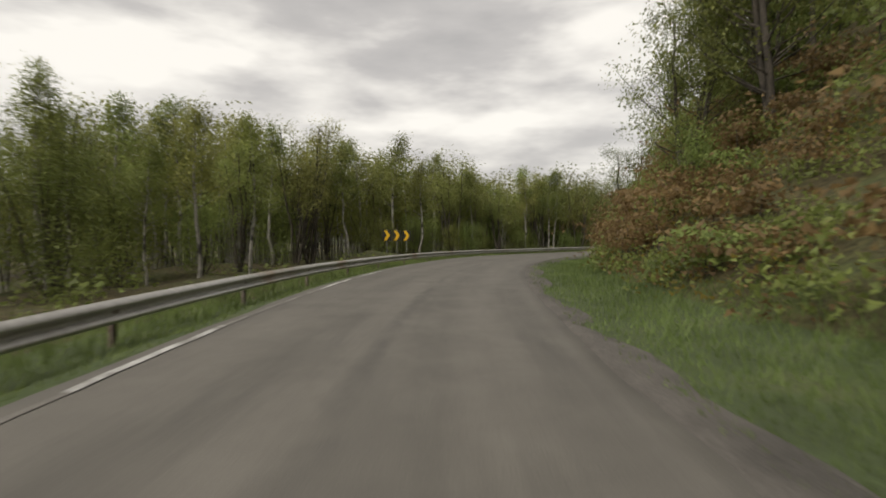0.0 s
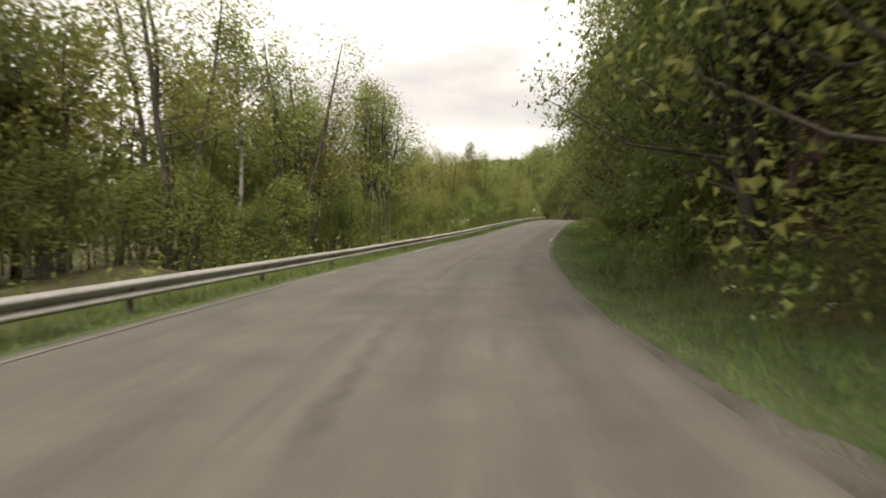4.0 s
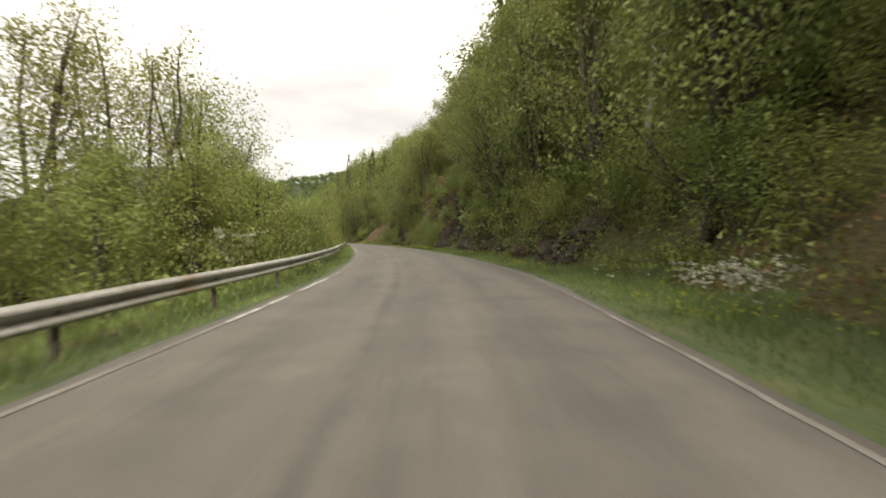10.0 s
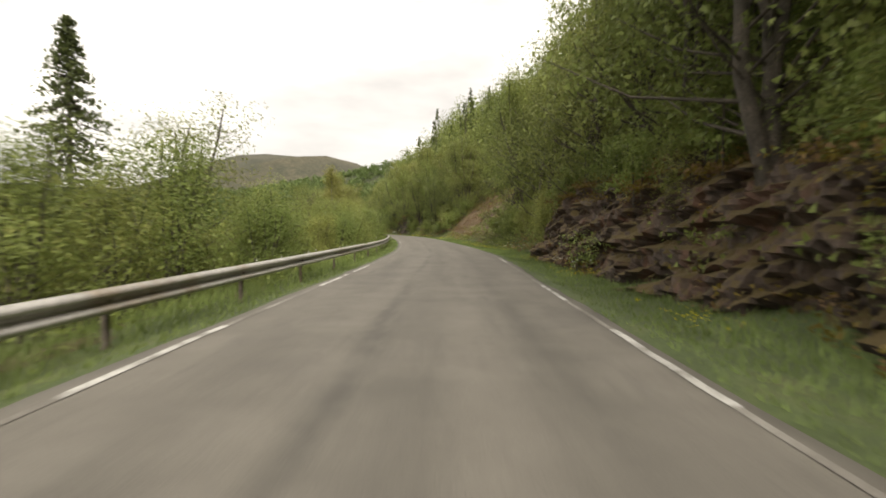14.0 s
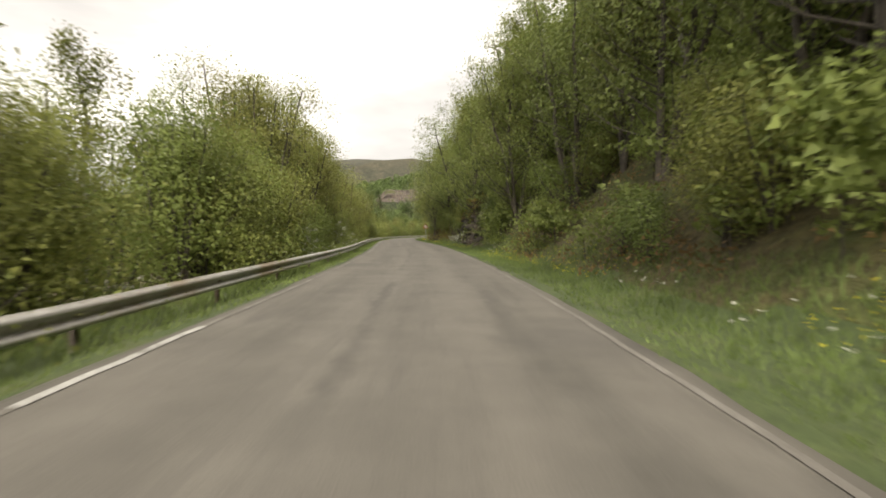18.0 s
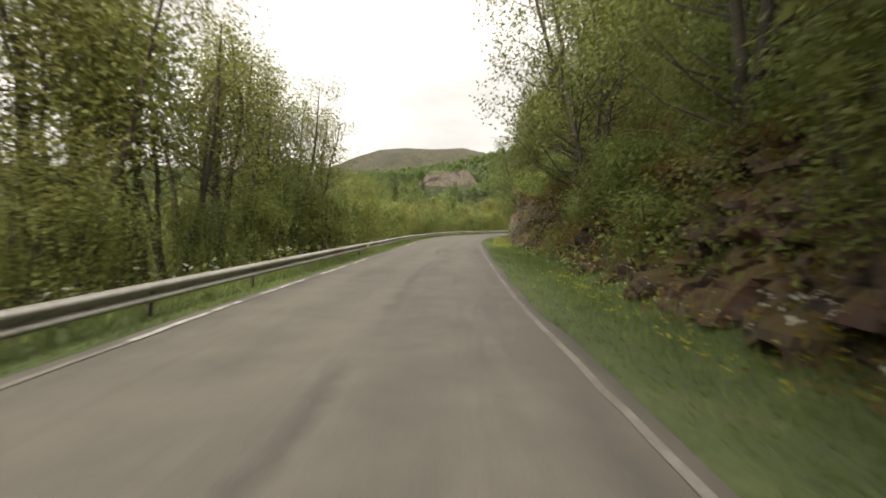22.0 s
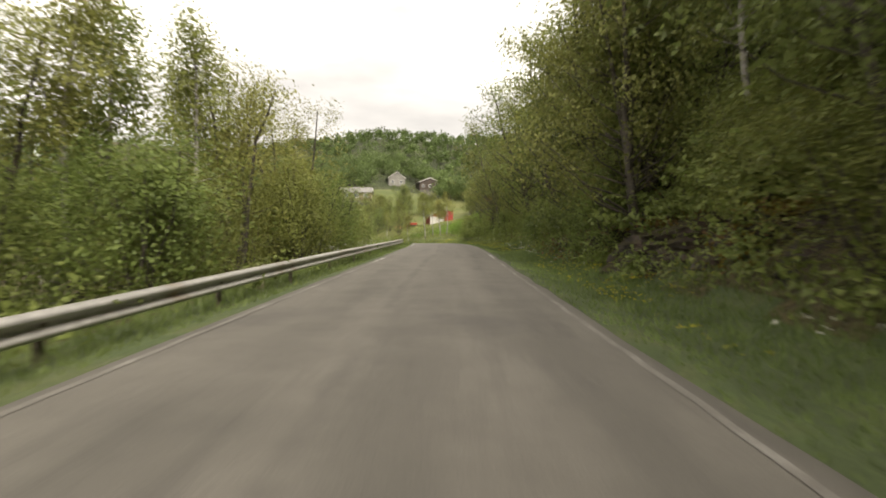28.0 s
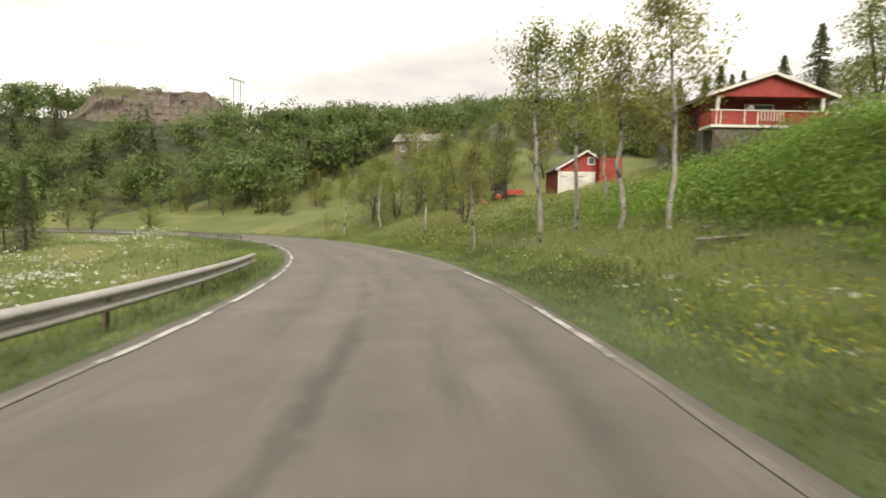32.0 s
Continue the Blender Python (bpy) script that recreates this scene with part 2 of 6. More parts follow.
    bp = node(n, "ShaderNodeBump", Strength=0.25, Distance=0.004)
    l.new(grain.outputs["Fac"], bp.inputs["Height"])
    l.new(bp.outputs["Normal"], p.inputs["Normal"])
    return m


ASPHALT = asphalt()
GRAVEL = noisy("grey_gravel", [(0.3, (0.064, 0.0576, 0.0512)), (0.6, (0.12, 0.108, 0.096))], 1.2, 30.0, 0.95, 0.6, 0.02)
SCREE = noisy("brown_scree", [(0.3, (0.051, 0.034, 0.0204)), (0.5, (0.106, 0.068, 0.0382)), (0.7, (0.145, 0.111, 0.0638))], 0.7, 7.0, 0.95, 0.8, 0.12)
PAINT = noisy("worn_road_paint", [(0.38, (0.18, 0.171, 0.155)), (0.48, (0.36, 0.352, 0.335)), (0.7, (0.54, 0.532, 0.515))], 2.2, 30.0, 0.75, 0.1, 0.003, spread=0.3)
FADED = noisy("faded_road_paint", [(0.4, (0.144, 0.133, 0.118)), (0.54, (0.179, 0.167, 0.15)), (0.7, (0.251, 0.239, 0.22))], 1.1, 24.0, 0.8, 0.1, 0.003, spread=0.3)
TURF = noisy("verge_turf", [(0.25, (0.042, 0.056, 0.0196)), (0.5, (0.062, 0.087, 0.0287)), (0.75, (0.097, 0.107, 0.0414))], 0.9, 22.0, 0.95, 0.4, 0.04, spread=0.45)
STEEL = noisy("weathered_galvanised_steel", [(0.33, (0.288, 0.224, 0.16)), (0.44, (0.368, 0.352, 0.328)), (0.7, (0.48, 0.468, 0.448))], 0.4, 9.0, 0.42, 0.05, 0.004, metal=0.45, spread=0.22)
RUST = noisy("rusty_steel_post", [(0.3, (0.10, 0.06, 0.04)), (0.7, (0.24, 0.21, 0.19))], 2.0, 20.0, 0.8, 0.2, 0.005)
WOODS_FLOOR = noisy("woodland_floor", [(0.28, (0.0467, 0.0382, 0.017)), (0.45, (0.085, 0.068, 0.0272)), (0.6, (0.0765, 0.0892, 0.0255)), (0.8, (0.128, 0.0892, 0.0425))], 0.35, 5.0, 0.95, 0.9, 0.2, spread=0.6)
MEADOW = noisy("rough_meadow", [(0.3, (0.068, 0.0892, 0.0245)), (0.5, (0.106, 0.128, 0.0347)), (0.7, (0.17, 0.166, 0.0612))], 0.12, 9.0, 0.95, 0.3, 0.05, spread=0.35)
LEAF_BIRCH = leafy("birch_leaves", (0.13, 0.15, 0.0414), (0.34, 0.36, 0.115))
LEAF_ALDER = leafy("alder_leaves", (0.1, 0.125, 0.0368), (0.29, 0.325, 0.101))
LEAF_SHRUB = leafy("shrub_leaves", (0.11, 0.14, 0.0368), (0.32, 0.36, 0.109))
LEAF_FAR = leafy("distant_leaves", (0.075, 0.1, 0.034), (0.2, 0.245, 0.085), tone=0.38)
NEEDLE = leafy("spruce_needles", (0.05, 0.068, 0.026), (0.14, 0.165, 0.06))
BRACKEN = leafy("dead_bracken", (0.12, 0.08, 0.036), (0.31, 0.215, 0.095))
BLADE = leafy("grass_blades", (0.105, 0.142, 0.046), (0.265, 0.325, 0.112), tone=0.35)
BIRCH_BARK = noisy("birch_bark", [(0.38, (0.0425, 0.0382, 0.034)), (0.45, (0.27, 0.25, 0.222)), (0.7, (0.42, 0.4, 0.366))], 2.2, 12.0, 0.8, 0.3, 0.01, spread=0.3)
DARK_BARK = noisy("dark_bark", [(0.3, (0.03, 0.026, 0.02)), (0.7, (0.12, 0.10, 0.08))], 2.0, 18.0, 0.9, 0.5, 0.02)


# ---------------- building helpers ----------------
def mesh_of(name, verts, faces, mat=None):
    """A mesh from arrays of corners and of equal-sided faces."""
    verts, faces = np.asarray(verts, float), np.asarray(faces, int)
    me = bpy.data.meshes.new(name)
    me.vertices.add(len(verts))
    me.vertices.foreach_set("co", verts.ravel())
    sides = faces.shape[1]
    me.loops.add(faces.size)
    me.loops.foreach_set("vertex_index", faces.ravel())
    me.polygons.add(len(faces))
    me.polygons.foreach_set("loop_start", np.arange(len(faces)) * sides)
    me.update(calc_edges=True)
    if mat:
        me.materials.append(mat)
    return me


def grid_faces(rows, cols):
    a = np.arange(rows * cols).reshape(rows, cols)
    return np.stack([a[:-1, :-1], a[:-1, 1:], a[1:, 1:], a[1:, :-1]], -1).reshape(-1, 4)


def smooth(me):
    me.polygons.foreach_set("use_smooth", np.ones(len(me.polygons), bool))
    return me


def part(name, data, parent, label="", mat=None):
    """Links a mesh, or a bmesh, as one part under a thing."""
    if isinstance(data, bmesh.types.BMesh):
        me = bpy.data.meshes.new(name)
        data.to_mesh(me)
        data.free()
        data = me
    if mat and not data.materials:
        data.materials.append(mat)
    ob = new(name, data)
    ob.parent = parent
    return tagged(ob, label)


def thing(name, at, label, category, group="", kind="", turn=0.0):
    ob = new(name)
    ob.empty_display_size = 0.3
    ob.matrix_world = Matrix.Translation(at) @ Matrix.Rotation(turn, 4, "Z")
    return tagged(ob, label, category, group, kind)


def box(bm, x0, x1, y0, y1, z0, z1, m=None):
    v = [bm.verts.new(c) for c in ((x0, y0, z0), (x1, y0, z0), (x1, y1, z0), (x0, y1, z0), (x0, y0, z1), (x1, y0, z1), (x1, y1, z1), (x0, y1, z1))]
    for f in ((0, 3, 2, 1), (4, 5, 6, 7), (0, 1, 5, 4), (1, 2, 6, 5), (2, 3, 7, 6), (3, 0, 4, 7)):
        bm.faces.new([v[i] for i in f])
    if m:
        bmesh.ops.transform(bm, matrix=m, verts=v)
    return v


def boxed(x0, x1, y0, y1, z0, z1, bevel=0.0, m=None):
    bm = bmesh.new()
    box(bm, x0, x1, y0, y1, z0, z1, m)
    if bevel:
        bmesh.ops.bevel(bm, geom=bm.edges[:], offset=bevel, segments=1, affect="EDGES")
    return bm


def tube(path, radii, sides=7):
    """Corners and faces of a tapered tube along a line of points."""
    path = np.asarray(path, float)
    n = len(path)
    d = np.gradient(path, axis=0)
    d /= np.linalg.norm(d, axis=1)[:, None] + 1e-9
    ref = np.where(np.abs(d[:, 2:3]) > 0.9, np.array([[1.0, 0, 0]]), np.array([[0, 0, 1.0]]))
    a = np.cross(d, ref)
    a /= np.linalg.norm(a, axis=1)[:, None]
    b = np.cross(d, a)
    ang = np.linspace(0, 2 * np.pi, sides, endpoint=False)
    v = path[:, None] + np.asarray(radii)[:, None, None] * (a[:, None] * np.cos(ang)[None, :, None] + b[:, None] * np.sin(ang)[None, :, None])
    i = np.arange(n * sides).reshape(n, sides)
    j = np.roll(i, -1, axis=1)
    f = np.stack([i[:-1], j[:-1], j[1:], i[1:]], -1).reshape(-1, 4)
    return v.reshape(-1, 3), f


def joined(pieces):
    vs, fs, k = [], [], 0
    for v, f in pieces:
        vs.append(v)
        fs.append(np.asarray(f) + k)
        k += len(v)
    return np.concatenate(vs), np.concatenate(fs)


def wave(x, y, scale, seed=0):
    """Smooth value noise of arrays, about -1 to 1."""
    x, y = np.asarray(x) / scale + seed * 17.3, np.asarray(y) / scale + seed * 9.7
    xi, yi = np.floor(x).astype(int), np.floor(y).astype(int)
    fx, fy = x - xi, y - yi
    fx, fy = fx * fx * (3 - 2 * fx), fy * fy * (3 - 2 * fy)

    def corner(i, j):
        h = np.sin(i * 127.1 + j * 311.7 + seed * 74.7) * 43758.5453
        return (h - np.floor(h)) * 2 - 1
    return (corner(xi, yi) * (1 - fx) + corner(xi + 1, yi) * fx) * (1 - fy) + (corner(xi, yi + 1) * (1 - fx) + corner(xi + 1, yi + 1) * fx) * fy


def step(a, b, x):
    t = np.clip((np.asarray(x, float) - a) / (b - a), 0, 1)
    return t * t * (3 - 2 * t)


# ---------------- the lie of the land ----------------
# right bank: station, width of the verge, steepness and height of the cutting, slope above
BANKS = np.array([(-20, 3.6, 0.75, 3.0, 0.9), (20, 3.2, 0.9, 3.5, 0.9), (45, 2.8, 1.6, 6.0, 1.05), (70, 2.4, 1.2, 4.0, 1.0), (110, 3.0, 0.9, 4.0, 1.0),
                  (160, 3.2, 1.1, 5.0, 1.2), (200, 3.2, 1.7, 9.0, 1.5), (232, 3.6, 1.7, 10.0, 1.9), (262, 3.2, 1.3, 8.0, 1.7), (300, 3.0, 0.85, 7.0, 1.0),
                  (330, 2.8, 1.2, 4.0, 1.0), (372, 2.6, 1.2, 4.5, 1.0), (405, 3.4, 1.8, 7.0, 1.05), (450, 3.2, 1.6, 6.0, 1.0), (480, 2.8, 1.0, 4.0, 0.95),
                  (510, 3.2, 0.8, 3.0, 0.8), (532, 2.8, 0.65, 4.0, 0.55), (548, 2.4, 0.45, 3.0, 0.32), (572, 2.4, 0.42, 2.6, 0.24), (600, 2.4, 0.35, 2.5, 0.1), (640, 2.4, 0.2, 1.0, 0.08)])
# left fall: station, slope beyond the rail, depth of the fall
FALLS = np.array([(-20, 0.10, 1.2), (50, 0.10, 1.2), (90, 0.22, 3.5), (160, 0.26, 5.0), (420, 0.26, 5.0), (480, 0.22, 4.0), (510, 0.12, 1.2), (640, 0.06, 0.8)])
VALLEY_END = Vector((369.0, 378.0))


def road_near(x, y):
    """Station and offset of the nearest point of the road, for arrays of places."""
    x, y = np.ravel(x), np.ravel(y)
    s, u = np.empty(len(x)), np.empty(len(x))
    cx, cy = PX[::4], PY[::4]
    for i in range(0, len(x), 4000):
        k = slice(i, i + 4000)
        j = ((x[k, None] - cx) ** 2 + (y[k, None] - cy) ** 2).argmin(1) * 4
        dx, dy = x[k] - PX[j], y[k] - PY[j]
        f = dx * np.sin(PSI[j]) + dy * np.cos(PSI[j])
        s[k] = np.clip(ST[j] + np.clip(f, -2, 2), S0, S1)
        u[k] = np.hypot(dx, dy) * np.sign(dx * np.cos(PSI[j]) - dy * np.sin(PSI[j]))
    return s, u


def bank_of(s):
    return [np.interp(s, BANKS[:, 0], BANKS[:, i]) for i in (1, 2, 3, 4)]


def height(s, u, x, y):
    """Height of the ground for arrays of stations, offsets and world places."""
    zr = along(s, PZ) + np.clip(u, -6, 6) * along(s, B)
    wr = u - along(s, OR)
    wl_ = -u - along(s, OL)
    wf, m1, h1, m2 = bank_of(s)
    over = np.maximum(wr - wf, 0)
    low = np.minimum(over * m1, h1)
    high = np.maximum(over - h1 / m1, 0) * m2
    cap = 75.0 - 66.0 * step(515, 552, s)
    right = low + cap * (1 - np.exp(-high / cap)) - 0.18 * step(0.3, 1.2, wr) * (1 - step(wf * 0.7, wf, wr))
    sl = np.interp(s, FALLS[:, 0], FALLS[:, 1])
    depth = np.interp(s, FALLS[:, 0], FALLS[:, 2])
    fall = np.maximum(wl_ - 1.9, 0) * sl
    left = -depth * (1 - np.exp(-fall / depth)) - 0.16 * step(0.2, 1.0, wl_)
    far = np.maximum(wl_ - 130, 0)
    left = left + 58 * step(0, 800, far) * (0.75 + 0.25 * wave(x, y, 260, 5))
    z = zr + np.where(u > 0, right, left)
    rough = step(2.2, 6.0, np.where(u > 0, wr, wl_))
    z = z + rough * (0.35 * wave(x, y, 2.1, 1) + 0.9 * wave(x, y, 7.0, 2)) + step(20, 80, np.abs(u)) * 5 * wave(x, y, 45, 3)
    # the wooded hill round the end of the valley
    ex, ey = x - VALLEY_END.x, y - VALLEY_END.y
    d = np.hypot(ex, ey)
    bearing = np.degrees(np.arctan2(ex, ey))
    rim = 25 * (1 - np.exp(-np.maximum(d - 45, 0) / 75.0)) * step(-75, -25, bearing) * (1 - 0.7 * step(44, 66, bearing))
    rim = rim * (1 + 0.10 * wave(x, y, 60, 6)) * step(500, 545, s) * step(14, 50, np.abs(u))
    z = z + rim
    # far hills
    for hx, hy, hz, w1, w2 in ((1800, 3300, 325, 640, 480), (2350, 2950, 285, 800, 500), (900, 3800, 170, 900, 600), (-1200, 2600, 150, 700, 700), (3000, 1500, 250, 900, 900)):
        z = z + hz * np.exp(-((x - hx) / w1) ** 2 - ((y - hy) / w2) ** 2)
    # the wooded ridge behind the valley head
    rx, ry = x - 925, y - 640
    deep, wide = rx * 0.82 + ry * 0.574, rx * 0.574 - ry * 0.82
    z = z + (97 + 6 * wave(x, y, 130, 16)) * np.exp(-(deep / 190) ** 2 - (wide / 480) ** 2)
    return z


def ground_at(x, y):
    s, u = road_near([x], [y])
    return float(height(s, u, np.array([x]), np.array([y]))[0])


def at_road(s, u):
    """World places on the ground for arrays of stations and offsets."""
    s, u = np.asarray(s, float), np.asarray(u, float)
    psi = along(s, PSI)
    x, y = along(s, PX) + u * np.cos(psi), along(s, PY) - u * np.sin(psi)
    return x, y, height(s, u, x, y)


# ---------------- road, verges and ground ----------------
def build_ground():
    # near strip
    ss = np.arange(S0, S1 + 0.1, 1.0)
    us = np.concatenate([np.linspace(-16, -7, 10), np.linspace(-6.4, -1.2, 14), [0.0], np.linspace(0.9, 9, 24), np.linspace(9.6, 18, 14)])
    sg, ug = np.meshgrid(ss, us, indexing="ij")
    x, y, z = at_road(sg, ug)
    inside = (ug < along(sg, OR) + 0.15) & (ug > -along(sg, OL) - 0.1)
    z = np.where(inside, z - 0.12, z)
    me = smooth(mesh_of("roadside", np.stack([x, y, z], -1).reshape(-1, 3), grid_faces(*sg.shape), TURF))
    me.materials.append(WOODS_FLOOR)
    me.materials.append(MEADOW)
    me.materials.append(SCREE)
    sc, uc = (sg[:-1, :-1] + 0.5).ravel(), ((ug[:-1, :-1] + ug[:-1, 1:]) / 2).ravel()
    w = np.where(uc > 0, uc - along(sc, OR) - bank_of(sc)[0], -uc - along(sc, OL) - 1.7)
    slot = np.where(w + 0.35 * wave(sc, uc, 1.5, 8) > 0, 1, 0)
    slot = np.where((slot == 1) & (sc > 512), 2, slot)
    slot = np.where((slot == 1) & (uc > 0) & (sc > 281 + 3 * wave(uc, sc, 4, 9)) & (sc < 305 + 3 * wave(uc, sc, 4, 10)), 3, slot)
    me.polygons.foreach_set("material_index", slot.astype(np.int32))
    tagged(new("roadside", me), "grassy verges and rising bank beside the road", "verge", kind="structure")
    # the land as far as the hills
    def lines(lo, hi, a, b, cell):
        core = np.arange(a, b, cell)
        out, d = [], cell
        p = b
        while p < hi:
            out.append(p)
            d *= 1.16
            p += d
        pre, d, p = [], cell, a
        while p > lo:
            d *= 1.16
            p -= d
            pre.append(p)
        return np.array(pre[::-1] + list(core) + out + [hi])
    gx, gy = lines(-4500, 5200, -90, 560, 6.0), lines(-4200, 5200, -80, 620, 6.0)
    x, y = np.meshgrid(gx, gy, indexing="ij")
    s, u = road_near(x, y)
    z = height(s, u, x.ravel(), y.ravel())
    z = z - 1.6 * (1 - step(9, 17, np.abs(u)))
    me = smooth(mesh_of("ground", np.stack([x.ravel(), y.ravel(), z], -1), grid_faces(*x.shape), WOODS_FLOOR))
    me.materials.append(MEADOW)
    me.materials.append(FAR_WOODS)
    me.materials.append(HEATH)
    X, Y = (x[:-1, :-1] + x[1:, 1:]).ravel() / 2, (y[:-1, :-1] + y[1:, 1:]).ravel() / 2
    S, U = road_near(X, Y)
    d = np.hypot(X - VALLEY_END.x, Y - VALLEY_END.y)
    slot = np.where(np.abs(U) > 120, 2, 0)
    slot = np.where((S > 530) & (d < 200), 2, slot)
    slot = np.where((S > 512) & (np.abs(U) < 60) & (d < 100), 1, slot)
    slot = np.where(np.hypot(X - 200, Y - 200) > 1500, 3, slot)
    me.polygons.foreach_set("material_index", slot.astype(np.int32))
    tagged(new("ground", me), "valley ground rising to wooded hills", "ground", kind="structure")
    # carriageway
    ss = np.arange(S0, S1 + 0.1, 0.5)
    fr = np.concatenate([[0.0, 0.012], np.linspace(0.06, 0.94, 11), [0.988, 1.0]])
    edge_r = along(ss, OR) + 0.22 + 0.07 * wave(ss, ss * 0, 1.3, 11)
    edge_l = -along(ss, OL) - 0.22 + 0.07 * wave(ss, ss * 0, 1.5, 12)
    ug = edge_l[:, None] + (edge_r - edge_l)[:, None] * fr
    sg = np.repeat(ss[:, None], len(fr), 1)
    psi = along(sg, PSI)
    x, y = along(sg, PX) + ug * np.cos(psi), along(sg, PY) - ug * np.sin(psi)
    z = along(sg, PZ) + ug * along(sg, B) + 0.004 * wave(sg, ug, 2.0, 13)
    z[:, 0] -= 0.10
    z[:, -1] -= 0.10
    road = new("road", smooth(mesh_of("road", np.stack([x, y, z], -1).reshape(-1, 3), grid_faces(*sg.shape), ASPHALT)))
    uv = road.data.uv_layers.new(name="road")
    idx = np.empty(len(road.data.loops), np.int32)
    road.data.loops.foreach_get("vertex_index", idx)
    uv.data.foreach_set("uv", np.stack([ug.ravel()[idx], sg.ravel()[idx]], -1).ravel())
    tagged(road, "narrow worn grey asphalt road with faded edge lines", "road", kind="structure")
    return road


FAR_WOODS = noisy("far_woods", [(0.25, (0.02, 0.028, 0.01)), (0.5, (0.045, 0.058, 0.02)), (0.75, (0.08, 0.09, 0.032))], 0.05, 0.35, 0.95, 1.0, 3.0, spread=0.6)
HEATH = noisy("far_heath", [(0.3, (0.0315, 0.036, 0.0216)), (0.5, (0.054, 0.0522, 0.0324)), (0.7, (0.081, 0.072, 0.045))], 0.006, 0.05, 0.95, 0.5, 6.0, spread=0.4)
road = build_ground()


def strip(s0, s1, u_of, width, lift, ragged=0.0, n=7, mat=None):
    ss = np.linspace(s0, s1, n)
    rows = []
    for s in ss:
        u = u_of(s)
        j = ragged * wave(s, u, 0.4, 3)
        rows += [place(s, u - width / 2 + j, lift), place(s, u + width / 2 + j, lift)]
    return mesh_of("edge_line", rows, grid_faces(n, 2), mat or PAINT)


def build_lines():
    rnd = random.Random(4)
    for side in (-1, 1):
        def u_of(q):
            return along(q, OR) - 0.05 if side > 0 else -along(q, OL) + 0.05
        # the old continuous line, nearly worn away
        for s in np.arange(-16.0, 620.0, 12.0):
            if side < 0 or 75 < s < 395 or 456 < s:
                part("edge_line", strip(s, s + 12.0, u_of, 0.08, 0.007, 0.02, 25, FADED), road)
        # fresher dashes
        s = -16.0
        while s < 620:
            fresh = (205 < s < 245 or 284 < s < 300 or 528 < s) if side > 0 else (s < 20 or 196 < s < 216 or 232 < s < 246 or 372 < s < 392 or 515 < s)
            if rnd.random() < (0.9 if fresh else 0.0 if side > 0 and (s < 75 or 300 < s < 335) else 0.12):
                part("edge_line", strip(s, s + 3.0, u_of, 0.10, 0.011, 0.02, 13), road)
            s += 6.0 if side > 0 else 4.0


build_lines()


def build_shoulder(s0, s1, width):
    ss = np.arange(s0, s1, 0.5)
    fr = np.linspace(0, 1, 5)
    env = step(s0, s0 + 8, ss) * (1 - step(s1 - 8, s1, ss))
    ug = along(ss, OR)[:, None] + 0.05 + (width * env * (1 + 0.25 * wave(ss, ss * 0, 1.5, 7)))[:, None] * fr
    sg = np.repeat(ss[:, None], 5, 1)
    psi = along(sg, PSI)
    z = along(sg, PZ) + ug * along(sg, B) + 0.012 + 0.02 - 0.10 * fr ** 2 + 0.015 * wave(sg, ug, 0.35, 3)
    z[:, 0] -= 0.06
    me = smooth(mesh_of("gravel_shoulder", np.stack([along(sg, PX) + ug * np.cos(psi), along(sg, PY) - ug * np.sin(psi), z], -1).reshape(-1, 3), grid_faces(*sg.shape), GRAVEL))
    tagged(new("gravel_shoulder", me), "dark worn gravel shoulder on the inside of the bend", "shoulder", kind="structure")


build_shoulder(-6, 72, 0.65)
build_shoulder(412, 452, 0.5)


# ---------------- guard rail ----------------
def beam_mesh(points, tops):
    prof = np.array([(-0.012, 0.0), (0.03, -0.008), (0.07, -0.034), (0.09, -0.066), (0.088, -0.084), (0.02, -0.128), (0.0, -0.145), (0.0, -0.168), (0.02, -0.185), (0.078, -0.222), (0.094, -0.246), (0.088, -0.268), (0.03, -0.302), (-0.012, -0.31)])
    prof = np.concatenate([prof, prof[::-1] - np.array([0.012, 0.0])])
    v = np.array([[p + t * float(a) + Vector((0, 0, float(b))) for a, b in prof] for p, t in zip(points, tops)])
    n, k = v.shape[:2]
    i = np.arange(n * k).reshape(n, k)
    j = np.roll(i, -1, 1)
    return mesh_of("beam", v.reshape(-1, 3), np.stack([i[:-1], j[:-1], j[1:], i[1:]], -1).reshape(-1, 4), STEEL)


def rail_u(s):
    return -along(s, OL) - 1.05


def rail_top(s):
    return 0.02 * math.sin(s * 0.13) + float(np.interp(s, (60, 90, 155, 172, 285, 306, 330, 400, 440), (0.44, 0.40, 0.40, 0.58, 0.60, 0.40, 0.40, 0.42, 0.44)))


